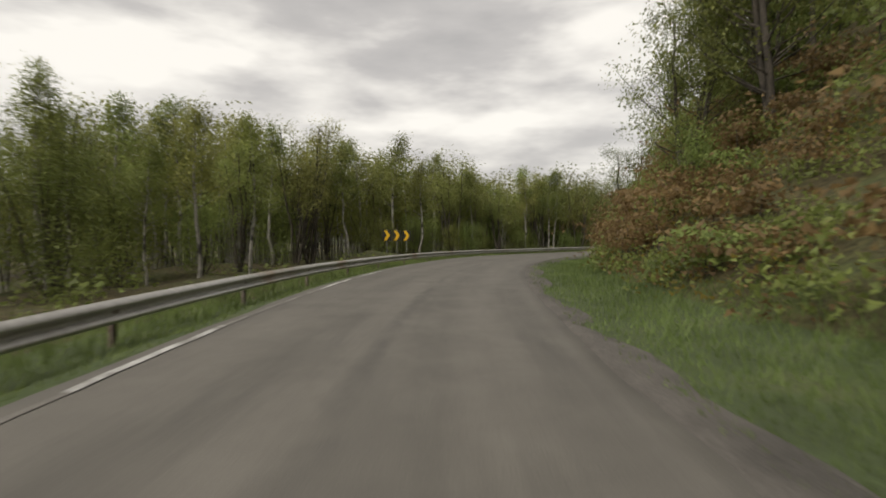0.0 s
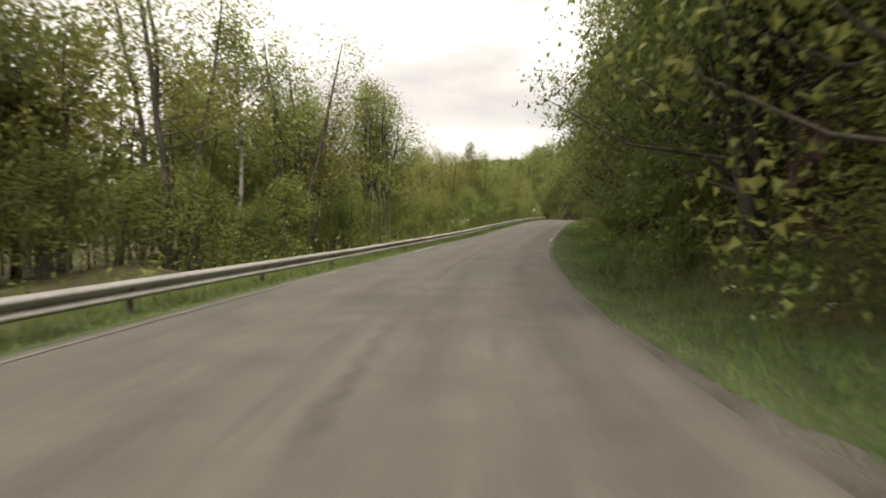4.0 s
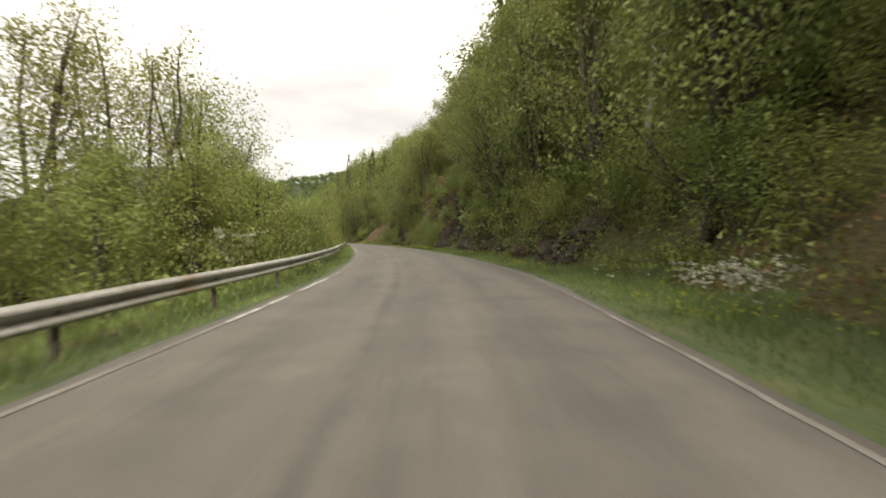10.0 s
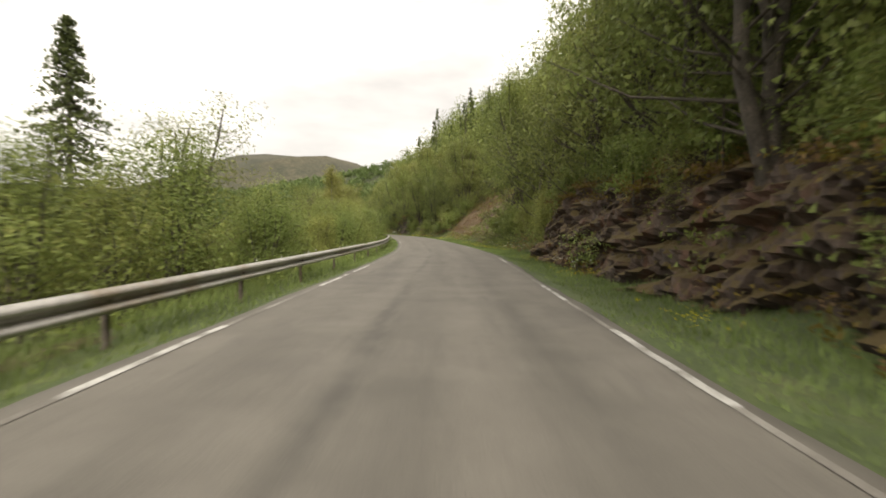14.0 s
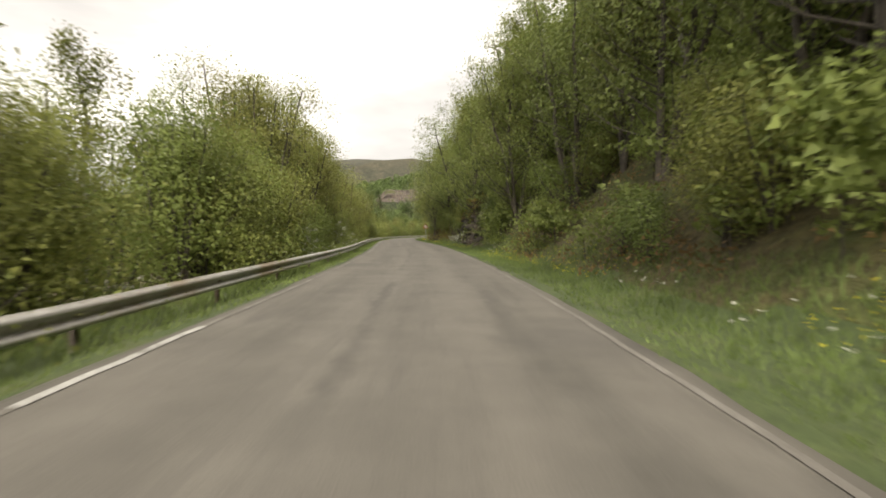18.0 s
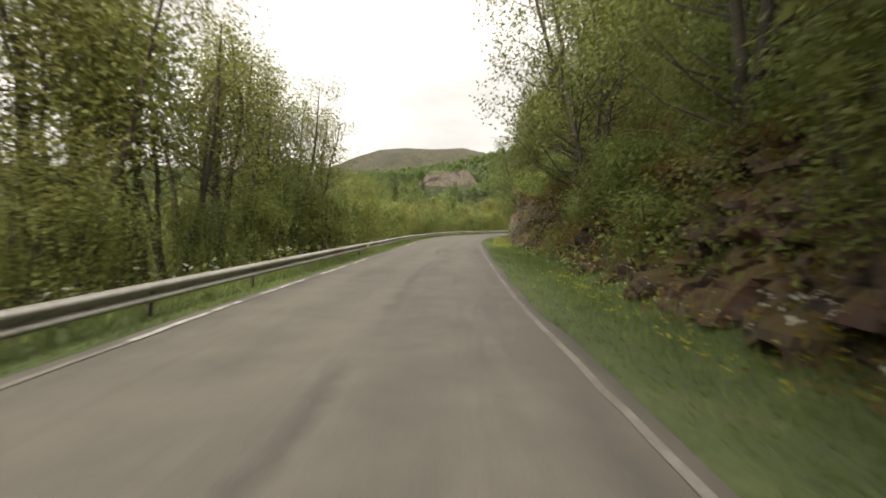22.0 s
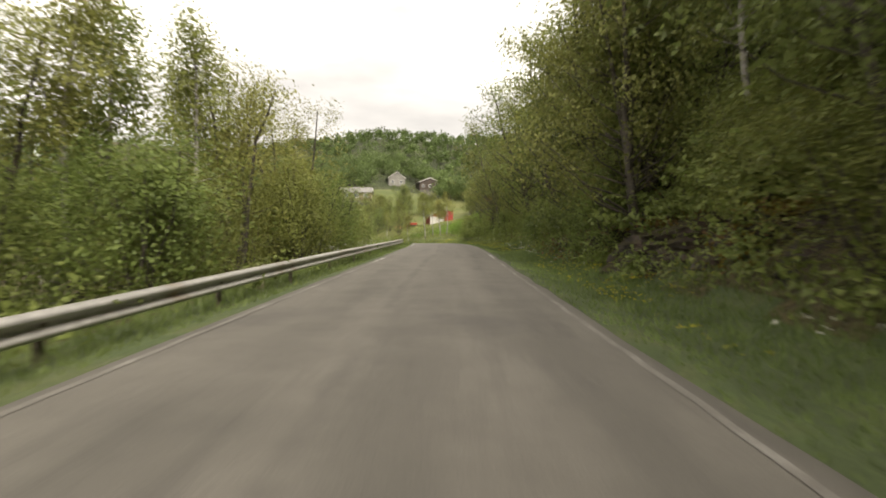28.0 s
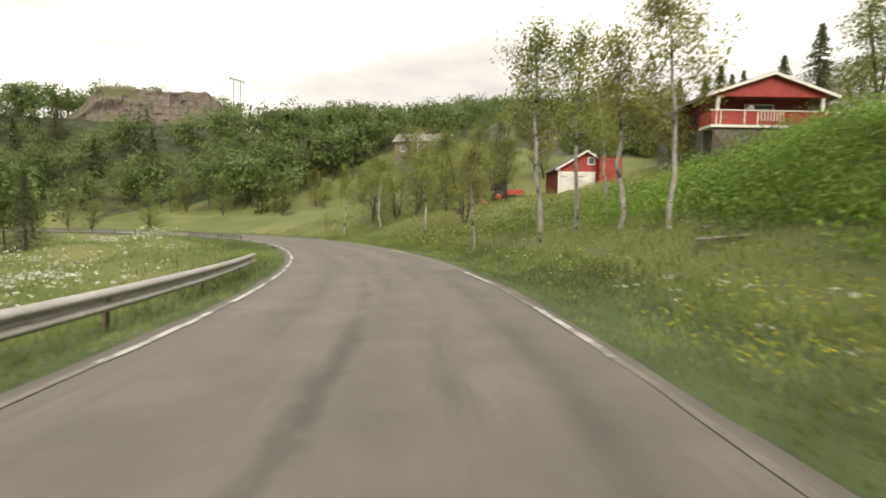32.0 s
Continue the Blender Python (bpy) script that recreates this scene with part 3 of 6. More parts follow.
def build_rail(s_from, s_to):
    rail = thing("guard_rail", place(s_from, rail_u(s_from), 0), "weathered galvanised steel guard rail on posts along the road edge", "guard rail")
    inv = rail.matrix_world.inverted()
    post_mesh = None
    s = s_from
    while s < s_to:
        e = min(s + 4.0, s_to)
        pts, out = [], []
        for q in np.linspace(s, e + 0.05, 5):
            pts.append(place(q, rail_u(q), rail_top(q)))
            psi = along(q, PSI)
            out.append(Vector((math.cos(psi), -math.sin(psi), 0)))
        me = beam_mesh(pts, out)
        me.transform(inv)
        part("beam", me, rail)
        if post_mesh is None:
            bm = bmesh.new()
            box(bm, -0.075, -0.065, -0.05, 0.05, -1.1, -0.02)
            box(bm, -0.065, -0.02, -0.05, -0.042, -1.1, -0.02)
            box(bm, -0.065, -0.02, 0.042, 0.05, -1.1, -0.02)
            box(bm, -0.02, 0.012, -0.045, 0.045, -0.28, -0.06)
            post_mesh = bpy.data.meshes.new("post")
            bm.to_mesh(post_mesh)
            bm.free()
            post_mesh.materials.append(RUST)
        p = part("post", post_mesh, rail)
        p.matrix_local = inv @ Matrix.Translation(place(s + 0.3, rail_u(s + 0.3), rail_top(s + 0.3))) @ Matrix.Rotation(-along(s, PSI), 4, "Z")
        s += 4.0
    return rail


build_rail(-18.0, 561.0)
build_rail(585.0, 650.0)


# ---------------- trees ----------------
def leaves(centres, size, rng, droop=0.3, axis=None):
    """Small leaves at the given places. They turn their faces up and out from the crown's axis, each a little its own way."""
    n = len(centres)
    face = rng.normal(size=(n, 3)) * 0.62
    face[:, 2] += 0.5
    if axis is not None:
        out = centres - axis
        out /= np.linalg.norm(out, axis=1)[:, None] + 1e-9
        face += 0.85 * out
    face /= np.linalg.norm(face, axis=1)[:, None] + 1e-9
    a = rng.normal(size=(n, 3))
    a[:, 2] -= droop
    a -= face * (a * face).sum(1)[:, None]
    a /= np.linalg.norm(a, axis=1)[:, None] + 1e-9
    b = np.cross(face, a)
    k = (size * rng.uniform(0.6, 1.35, n))[:, None]
    v = np.stack([centres - a * k * 0.5 + b * k * 0.34, centres - a * k * 0.4 - b * k * 0.34, centres + a * k * 0.55], 1).reshape(-1, 3)
    return v, np.arange(3 * n).reshape(n, 3)


def heart(c):
    """The middle of a crown, towards which its leaves turn their backs."""
    return np.array([c[:, 0].mean(), c[:, 1].mean(), np.quantile(c[:, 2], 0.35)])


def clumps(rng, tips, spread, count):
    """Leaf places gathered round the branch tips."""
    pick = tips[rng.integers(0, len(tips), count)]
    return pick + np.clip(rng.normal(size=(count, 3)), -1.6, 1.6) * np.asarray(spread)


def tree_shape(rng, tall, crown_from, crown_r, limbs, trunk_r, lean=0.06, stems=1):
    pieces, tips = [], []
    for k in range(stems):
        tilt = rng.normal(size=2) * (lean + 0.06 * (stems > 1))
        zs = np.linspace(0, 1, 9)
        wob = np.cumsum(rng.normal(size=(9, 2)) * 0.012 * tall, 0)
        wob -= wob[0]
        line = np.stack([tilt[0] * tall * zs + wob[:, 0], tilt[1] * tall * zs + wob[:, 1], zs * tall * rng.uniform(0.85, 1) - 0.3], -1)
        pieces.append(tube(line, trunk_r * (1.15 - zs) ** 0.9 + 0.008, 7))
        tips += [line[-1 - j // 4] + rng.normal(size=3) * (0.22 + 0.1 * (j // 4)) * crown_r / 2.2 for j in range(12)]
        for i in range(limbs // stems):
            h = crown_from + (1 - crown_from) * ((i + rng.random()) / max(limbs // stems, 1))
            base = np.array([np.interp(h, zs, line[:, c]) for c in range(3)])
            ang = rng.uniform(0, 2 * np.pi)
            out = crown_r * rng.uniform(0.5, 1.1) * (1 - 0.75 * ((h - crown_from) / (1 - crown_from)) ** 1.5)
            rise = out * rng.uniform(0.4, 1.1)
            end = base + np.array([np.cos(ang) * out, np.sin(ang) * out, rise])
            mid = (base + end) / 2 + np.array([0, 0, -0.1 * out])
            pieces.append(tube([base, mid, end], [trunk_r * 0.33 * (1.2 - h), trunk_r * 0.2 * (1.2 - h), 0.006], 4))
            tips += [end, mid + (end - mid) * 0.4, end + rng.normal(size=3) * 0.3]
            tips += [base + (end - base) * q + rng.normal(size=3) * 0.2 * out for q in (0.55, 0.8, 0.95)]
    v, f = joined(pieces)
    return v, f, np.array(tips)


PROTOS = {}
TALL = {}


def prototype(kind, seed, trunk, crown, name, label, category):
    root = thing(name, (0, 0, 0), label, category)
    part("trunk", trunk, root)
    part("crown", crown, root)
    TALL[root.name] = max(v.co.z for v in crown.vertices)
    PROTOS.setdefault(kind, []).append(root)


def make_protos():
    for i in range(5):
        rng = np.random.default_rng(100 + i + 50)
        v, f, tips = tree_shape(rng, rng.uniform(9.0, 11.5), 0.44, 1.8, 30, 0.10)
        c = clumps(rng, tips, (0.25, 0.25, 0.32), 4600)
        prototype("birch", i, smooth(mesh_of("trunk", v, f, BIRCH_BARK)), mesh_of("crown", *leaves(c, 0.135, rng, 0.3, heart(c)), LEAF_BIRCH), "birch_tree",
                  "slender birch with white bark and airy green crown", "tree")
    for i in range(5):
        rng = np.random.default_rng(200 + i + 50)
        v, f, tips = tree_shape(rng, rng.uniform(6.8, 8.8), 0.2, 2.2, 44, 0.085, 0.08, 4)
        c = clumps(rng, tips, (0.27, 0.27, 0.26), 5600)
        prototype("alder", i, smooth(mesh_of("trunk", v, f, DARK_BARK)), mesh_of("crown", *leaves(c, 0.15, rng, 0.3, heart(c)), LEAF_ALDER), "alder_tree",
                  "many-stemmed alder with dense green crown", "tree")
    for i in range(6):
        rng = np.random.default_rng(240 + i)
        v, f, tips = tree_shape(rng, rng.uniform(9.0, 10.5), 0.40, 2.5, 64, 0.10, 0.05, 4)
        c = clumps(rng, tips, (0.27, 0.27, 0.26), 7500)
        prototype("aspen", i, smooth(mesh_of("trunk", v, f, DARK_BARK)), mesh_of("crown", *leaves(c, 0.11, rng, 0.3, heart(c)), LEAF_BIRCH), "aspen_tree",
                  "tall open broadleaf tree with several dark slender stems", "tree")
    for i in range(8):
        rng = np.random.default_rng(280 + i)
        v, f, tips = tree_shape(rng, rng.uniform(3.4, 4.4), 0.04, 1.7, 56, 0.035, 0.10, 5)
        c = clumps(rng, tips, (0.26, 0.26, 0.25), 9500)
        kind, name, label = ("thicket", "alder_bush", "dense green alder bush beyond the guard rail") if i < 5 else ("bankbush", "hazel_bush", "dense green bush at the foot of the wooded bank")
        prototype(kind, i, smooth(mesh_of("trunk", v, f, DARK_BARK)), mesh_of("crown", *leaves(c, 0.078, rng, 0.3, heart(c)), LEAF_SHRUB), name, label, "shrub")
    for i in range(6):
        rng = np.random.default_rng(260 + i)
        v, f, tips = tree_shape(rng, rng.uniform(10.5, 12.5), 0.12, 3.5, 78, 0.13, 0.05, 3)
        c = clumps(rng, tips, (0.33, 0.33, 0.3), 13500)
        prototype("grove", i, smooth(mesh_of("trunk", v, f, DARK_BARK)), mesh_of("crown", *leaves(c, 0.13, rng, 0.3, heart(c)), LEAF_ALDER), "broadleaf_tree",
                  "tall broadleaf tree with a full green crown on the bank", "tree")
    for i in range(4):
        rng = np.random.default_rng(300 + i + 50)
        v, f, tips = tree_shape(rng, rng.uniform(2.2, 3.2), 0.05, 1.3, 28, 0.03, 0.15, 4)
        c = clumps(rng, tips, (0.33, 0.33, 0.3), 2500)
        prototype("shrub", i, smooth(mesh_of("trunk", v, f, DARK_BARK)), mesh_of("crown", *leaves(c, 0.105, rng, 0.3, heart(c)), LEAF_SHRUB), "willow_shrub",
                  "leafy green willow shrub on the bank", "shrub")
    for i in range(2):
        rng = np.random.default_rng(400 + i)
        tall = 11.0
        zs = np.linspace(-0.3, tall, 8)
        trunk = tube(np.stack([zs * 0, zs * 0, zs], -1), 0.15 * (1.03 - np.clip(zs, 0, tall) / tall) + 0.01, 7)
        pts, pieces = [], [trunk]
        for lev in np.linspace(0.8, tall - 0.1, 40):
            r = 3.9 * (1 - lev / tall) ** 0.95 + 0.03
            for a in rng.uniform(0, 2 * np.pi, 10):
                e = np.array([np.cos(a) * r, np.sin(a) * r, lev - 0.3 * r + rng.normal() * 0.1])
                b = np.array([0, 0, lev])
                pieces.append(tube([b, (b + e) / 2 + [0, 0, -0.05], e], [0.025, 0.015, 0.004], 3))
                for q in np.linspace(0.15, 1, 16):
                    pts.append(b + (e - b) * q + rng.normal(size=3) * [0.10, 0.10, 0.06])
        v, f = joined(pieces)
        prototype("spruce", i, mesh_of("trunk", v, f, DARK_BARK), mesh_of("crown", *leaves(np.array(pts), 0.17, rng, 0.5), NEEDLE), "spruce_tree",
                  "dark green spruce standing among the bushes", "tree")


make_protos()
USED = set()


def plant(kind, x, y, scale=1.0, rnd=random, sink=0.1, z=None, root=None):
    root = root or rnd.choice(PROTOS[kind])
    z = ground_at(x, y) if z is None else z
    m = Matrix.Translation((x, y, z - sink)) @ Matrix.Rotation(rnd.uniform(0, 6.28), 4, "Z")
    if root.name not in USED:
        USED.add(root.name)
        root.matrix_world = m
        ob = root
    else:
        ob = copy_thing(root, m)
    ob.scale = (scale * rnd.uniform(0.9, 1.1), scale * rnd.uniform(0.9, 1.1), scale)
    return ob


# left side: station, distance of the first stems beyond the rail, height factor, chance of birch and aspen per step, chance and size of bushes
WOODS_START = [
    (-20, 3.5, 0.6, 0.2, 0.05, 0.15, 0.6), (8, 3.5, 0.54, 0.7, 0.3, 0.5, 0.8), (20, 3.0, 0.66, 0.9, 0.5, 0.6, 0.85), (30, 3.0, 0.92, 0.9, 0.6, 0.6, 0.85), (55, 3.0, 1.0, 0.8, 0.6, 0.6, 0.9), (75, 2.8, 1.12, 0.6, 0.5, 0.45, 0.9), (98, 2.8, 1.05, 0.35, 0.4, 0.6, 1.0), (112, 2.6, 0.85, 0.2, 0.35, 0.7, 1.0), (130, 2.6, 0.95, 0.2, 0.4, 0.7, 1.0),
    (146, 2.4, 1.0, 0.12, 0.5, 0.7, 0.95)]
WOODS_SLOPE = [
    (158, 2.4, 0.92, 0.08, 0.4, 0.7, 0.95), (172, 2.2, 0.85, 0.05, 0.3, 0.75, 1.0), (194, 2.0, 0.7, 0.0, 0.05, 0.85, 1.0), (210, 1.8, 0.6, 0.0, 0.0, 0.9, 1.0), (226, 1.8, 0.6, 0.0, 0.0, 0.9, 1.1), (240, 1.8, 0.55, 0.0, 0.0, 0.9, 0.85), (258, 1.8, 0.55, 0.0, 0.0, 0.9, 0.85), (275, 1.8, 0.55, 0.0, 0.0, 0.9, 0.9), (296, 1.8, 0.55, 0.0, 0.0, 0.9, 0.9),
    (318, 2.0, 0.8, 0.05, 0.25, 0.8, 1.1), (332, 2.4, 1.08, 0.15, 0.55, 0.65, 0.95), (385, 2.4, 1.05, 0.12, 0.55, 0.65, 0.95)]
WOODS_END = [
    (398, 2.2, 0.95, 0.05, 0.4, 0.7, 1.05), (404, 2.0, 0.7, 0.0, 0.1, 0.85, 1.2), (430, 2.2, 0.6, 0.0, 0.05, 0.85, 0.92), (452, 2.2, 0.6, 0.02, 0.06, 0.85, 0.92), (470, 2.2, 0.8, 0.1, 0.25, 0.75, 1.1), (482, 2.2, 0.95, 0.35, 0.4, 0.65, 1.0), (499, 2.2, 0.85, 0.1, 0.1, 0.75, 1.05), (507, 2.4, 0.55, 0.0, 0.0, 0.8, 1.05), (521, 3.0, 0.5, 0.0, 0.0, 0.3, 0.7),
    (528, 4.0, 0.5, 0.0, 0.0, 0.1, 0.5), (560, 6.0, 0.5, 0.0, 0.0, 0.02, 0.5)]
WOODS = np.array(WOODS_START + WOODS_SLOPE + WOODS_END)


# open spots: in front of the chevron signs and of the tall spruce
CLEAR = [(*place(29.0, -8.6).xy, 4.5), (*place(33.5, -8.6).xy, 3.0), (*place(24.0, -7.8).xy, 3.5), (*place(251.5, -13.7).xy, 2.0), (*place(160.0, rail_u(160.0) - 2.5).xy, 3.5)]


def plant_left():
    rnd = random.Random(11)
    s = -14.0
    while s < 560:
        first, tall, nb, na, nh, kh = [np.interp(s, WOODS[:, 0], WOODS[:, i]) for i in range(1, 7)]
        reach = 5.0 + 6.0 * (s < 115)
        for kind, rate, span, size in (("birch", nb, reach, tall), ("aspen", na * 0.75, reach - 1.0, tall), ("thicket", nh, 3.2, kh)):
            if rnd.random() < rate:
                off = first + span * rnd.random() ** 1.2 + (1.2 if kind != "thicket" else -0.2 if s > 95 else 1.5)
                q = s + rnd.uniform(-0.6, 0.6)
                p = place(q, rail_u(q) - off)
                if any(math.hypot(p.x - cx, p.y - cy) < cr for cx, cy, cr in CLEAR):
                    continue
                plant(kind, p.x, p.y, size * rnd.uniform(0.8, 1.1), rnd)
        s += 1.15


# the bank: from station, to station, chance of a tall tree, how far it stands behind the foot, chance of small trees
BANK_WOODS_SOUTH = [
    (-20, 18, 0.1, 6.5, 0.3), (18, 44, 0.35, 4.5, 0.4), (44, 62, 0.5, 4.2, 0.25), (62, 76, 1.0, 1.2, 1.0), (76, 113, 1.0, 1.0, 1.0), (113, 130, 0.8, 3.8, 0.5), (130, 138, 0.9, 2.5, 1.0), (138, 172, 0.75, 5.8, 0.5), (172, 204, 1.0, 1.6, 1.0),
    (204, 232, 0.9, 3.6, 0.8), (232, 266, 0.95, 3.4, 1.0)]
BANK_WOODS_NORTH = [
    (266, 282, 1.0, 2.0, 1.0), (282, 305, 0.25, 9.0, 0.2), (305, 337, 1.0, 2.6, 1.0), (337, 360, 1.0, 2.6, 1.0), (360, 372, 0.8, 2.0, 1.0), (372, 390, 0.8, 2.6, 0.7), (390, 396, 0.6, 5.0, 0.15), (396, 408, 0.5, 6.0, 0.15), (408, 424, 0.8, 6.5, 0.4),
    (424, 456, 1.0, 2.4, 1.0), (456, 484, 0.9, 1.4, 1.0), (484, 504, 1.0, 1.6, 1.0), (504, 522, 0.45, 3.2, 0.6), (522, 534, 0.5, 3.4, 0.5), (534, 560, 0.0, 3.0, 0.4)]
BANK_WOODS = BANK_WOODS_SOUTH + BANK_WOODS_NORTH


def plant_right():
    rnd = random.Random(12)
    s = -10.0
    while s < 546:
        wf, m1, h1, m2 = bank_of(s)
        foot = along(s, OR) + wf
        tall, back, small = [row[2:] for row in BANK_WOODS if row[0] <= s < row[1]][0]
        for kind, rate, lo, hi, size in (("grove", 0.30 * tall, back, back + 4.0, 1.0), ("alder", 0.16 * small, back, back + 5.0, 1.15), ("birch", 0.12 * small, back + 0.8, back + 6.0, 1.1), ("bankbush", 0.42 * small, min(0.7, back * 0.5), 2.2 + back * 0.5, 0.75), ("shrub", 0.22 * small, min(0.4, back * 0.5), 3.5 + back * 0.4, 0.8)):
            if rnd.random() < rate:
                w = lo + (hi - lo) * rnd.random() ** 1.3
                p = place(s + rnd.uniform(-0.6, 0.6), foot + w)
                plant(kind, p.x, p.y, size * rnd.uniform(0.8, 1.15), rnd)
        s += 1.15


# single trees that stand out beyond the rail: station, distance beyond it, kind, height
SINGLE_START = [
    (9, 7.5, "birch", 6.0), (14, 8.0, "aspen", 6.4), (20, 9.5, "birch", 6.5), (27, 6.0, "aspen", 9.0), (36, 5.5, "birch", 9.6), (46, 6.0, "aspen", 9.2), (52, 6.5, "aspen", 9.8), (54.0, 22.0, "spruce", 11.0), (61, 7.0, "aspen", 9.6),
    (71, 5.8, "aspen", 10.6), (78, 5.5, "aspen", 11.4), (86, 5.5, "aspen", 12.2), (94, 5.5, "aspen", 12.0)]
SINGLE_SLOPE = [
    (109, 4.0, "aspen", 8.2), (113, 5.5, "aspen", 8.8), (118, 7.0, "aspen", 9.2), (126, 6.2, "grove", 9.6), (131, 7.0, "grove", 9.2), (134, 4.8, "aspen", 10.4), (139, 4.6, "aspen", 10.6), (144, 5.0, "aspen", 11.2), (149, 4.6, "aspen", 11.4),
    (153, 4.8, "aspen", 10.0), (182, 5.4, "aspen", 9.0), (185.5, 4.4, "aspen", 9.8), (189, 5.2, "aspen", 8.8), (192, 4.4, "grove", 7.6), (208.5, 5.2, "aspen", 7.8), (224, 4.6, "grove", 6.8), (228, 5.6, "aspen", 8.0)]
SINGLE_BEND = [
    (235, 7.0, "grove", 7.0), (244, 6.5, "grove", 5.0), (249.5, 5.2, "aspen", 8.0), (251.0, 9.9, "spruce", 11.6), (257, 6.0, "grove", 5.4), (268, 6.0, "grove", 5.8), (281, 6.0, "grove", 6.0), (300.5, 7.2, "birch", 11.3), (304.3, 6.6, "birch", 11.0),
    (322, 6.0, "grove", 7.0), (327, 4.8, "aspen", 10.6), (332.5, 4.5, "aspen", 11.4), (338, 4.4, "aspen", 11.6), (343, 5.2, "aspen", 12.0), (350, 4.8, "aspen", 10.8), (356, 4.4, "aspen", 10.8), (362, 4.6, "aspen", 10.0), (368, 5.0, "grove", 10.0),
    (374, 4.6, "grove", 9.6), (381, 4.2, "aspen", 9.6), (387, 4.6, "aspen", 10.0)]
SINGLE_END = [
    (391, 5.4, "aspen", 10.8), (396, 4.6, "aspen", 10.2), (399.5, 4.0, "aspen", 9.6), (416, 4.6, "grove", 6.4), (422, 7.5, "aspen", 8.8), (428, 8.0, "grove", 9.4), (433, 8.0, "grove", 9.4), (425.5, 7.6, "grove", 9.2), (437.5, 7.2, "spruce", 8.8), (438.8, 7.6, "grove", 8.4), (449, 8.2, "grove", 7.6),
    (440.6, 8.0, "grove", 10.0), (451, 6.6, "birch", 7.6), (461, 8.8, "grove", 9.2), (486, 5.0, "birch", 8.6), (490, 6.0, "birch", 9.4), (493, 6.4, "birch", 9.8), (497, 5.4, "aspen", 9.4), (501.5, 4.0, "aspen", 8.4)]
SINGLE = SINGLE_START + SINGLE_SLOPE + SINGLE_BEND + SINGLE_END


def plant_single():
    rnd = random.Random(14)
    for s, off, kind, tall in SINGLE:
        p = place(s, rail_u(s) - off)
        root = rnd.choice(PROTOS[kind])
        plant(kind, p.x, p.y, tall / TALL[root.name], rnd, root=root)
    for s, u, kind, k in ((541.0, 8.8, "grove", 0.85), (547.5, 10.0, "birch", 1.0), (545, 11.5, "alder", 1.1), (543, 10.5, "birch", 1.1), (540.5, 9.5, "alder", 0.95), (549, 13, "alder", 1.1), (536, 10, "birch", 1.1), (538, 12, "alder", 1.1)):
        p = place(s, u)
        plant(kind, p.x, p.y, k, rnd)


# full trees at the foot of the bank that reach out over the verge: station, distance behind the foot, size
LEANING_SOUTH = [
    (22, 3.2, 0.75), (46, 0.4, 0.85), (67, 0.0, 1.1), (72, 0.6, 1.0), (84, 0.8, 1.0), (96, 0.8, 1.0), (112, 1.6, 1.0), (131, 1.5, 1.05), (178, 1.0, 1.05),
    (186, 1.8, 1.05), (193, 1.2, 1.1), (200, 1.4, 1.1), (206, 2.8, 1.1), (233, 1.2, 1.1), (238, 1.0, 1.2)]
LEANING_MIDDLE = [
    (243, 1.0, 1.25), (249, 1.6, 1.2), (259, 1.2, 1.1), (268, 1.0, 1.1), (276, 1.6, 1.1), (309, 3.0, 1.0), (317, 2.6, 1.0), (325, 2.4, 1.0), (333, 1.4, 1.0),
    (347, 1.2, 1.1), (354, 1.4, 1.1), (361, 1.0, 1.05), (366, 1.5, 1.05), (371.5, -0.1, 1.15), (375, 1.4, 1.0)]
LEANING_NORTH = [
    (381, 1.8, 1.0), (388, 0.7, 0.95), (393, 1.0, 1.0), (431, 0.9, 1.0), (437, 0.6, 1.05), (447, 1.0, 1.05), (452, 0.5, 1.05), (458, 0.9, 1.0), (494, 1.2, 1.0),
    (502, 1.4, 1.1), (511, 2.2, 1.2), (518, 2.0, 1.2), (525, 2.6, 1.15), (531, 1.9, 1.2), (537, 2.0, 1.0)]
LEANING = LEANING_SOUTH + LEANING_MIDDLE + LEANING_NORTH


# bushes that stand before the cuttings: station, distance behind the foot, size
FRONT = [(212.5, -0.5, 0.6), (214, -0.3, 0.75), (216, -0.4, 0.7), (218, -0.2, 0.85), (220, -0.3, 0.8), (222, 0.0, 0.9), (234, -0.3, 0.7), (237, -0.2, 0.6), (60, -0.4, 0.55), (64, -0.3, 0.6), (509, 0.2, 0.6), (514, 0.6, 0.5)]


def plant_leaning():
    rnd = random.Random(15)
    for s, back, k in LEANING:
        p = place(s, along(s, OR) + bank_of(s)[0] + back)
        plant("grove", p.x, p.y, k, rnd)
    for s, back, k in FRONT:
        p = place(s, along(s, OR) + bank_of(s)[0] + back)
        plant("bankbush", p.x, p.y, k, rnd)


plant_single()
plant_leaning()
plant_left()
plant_right()


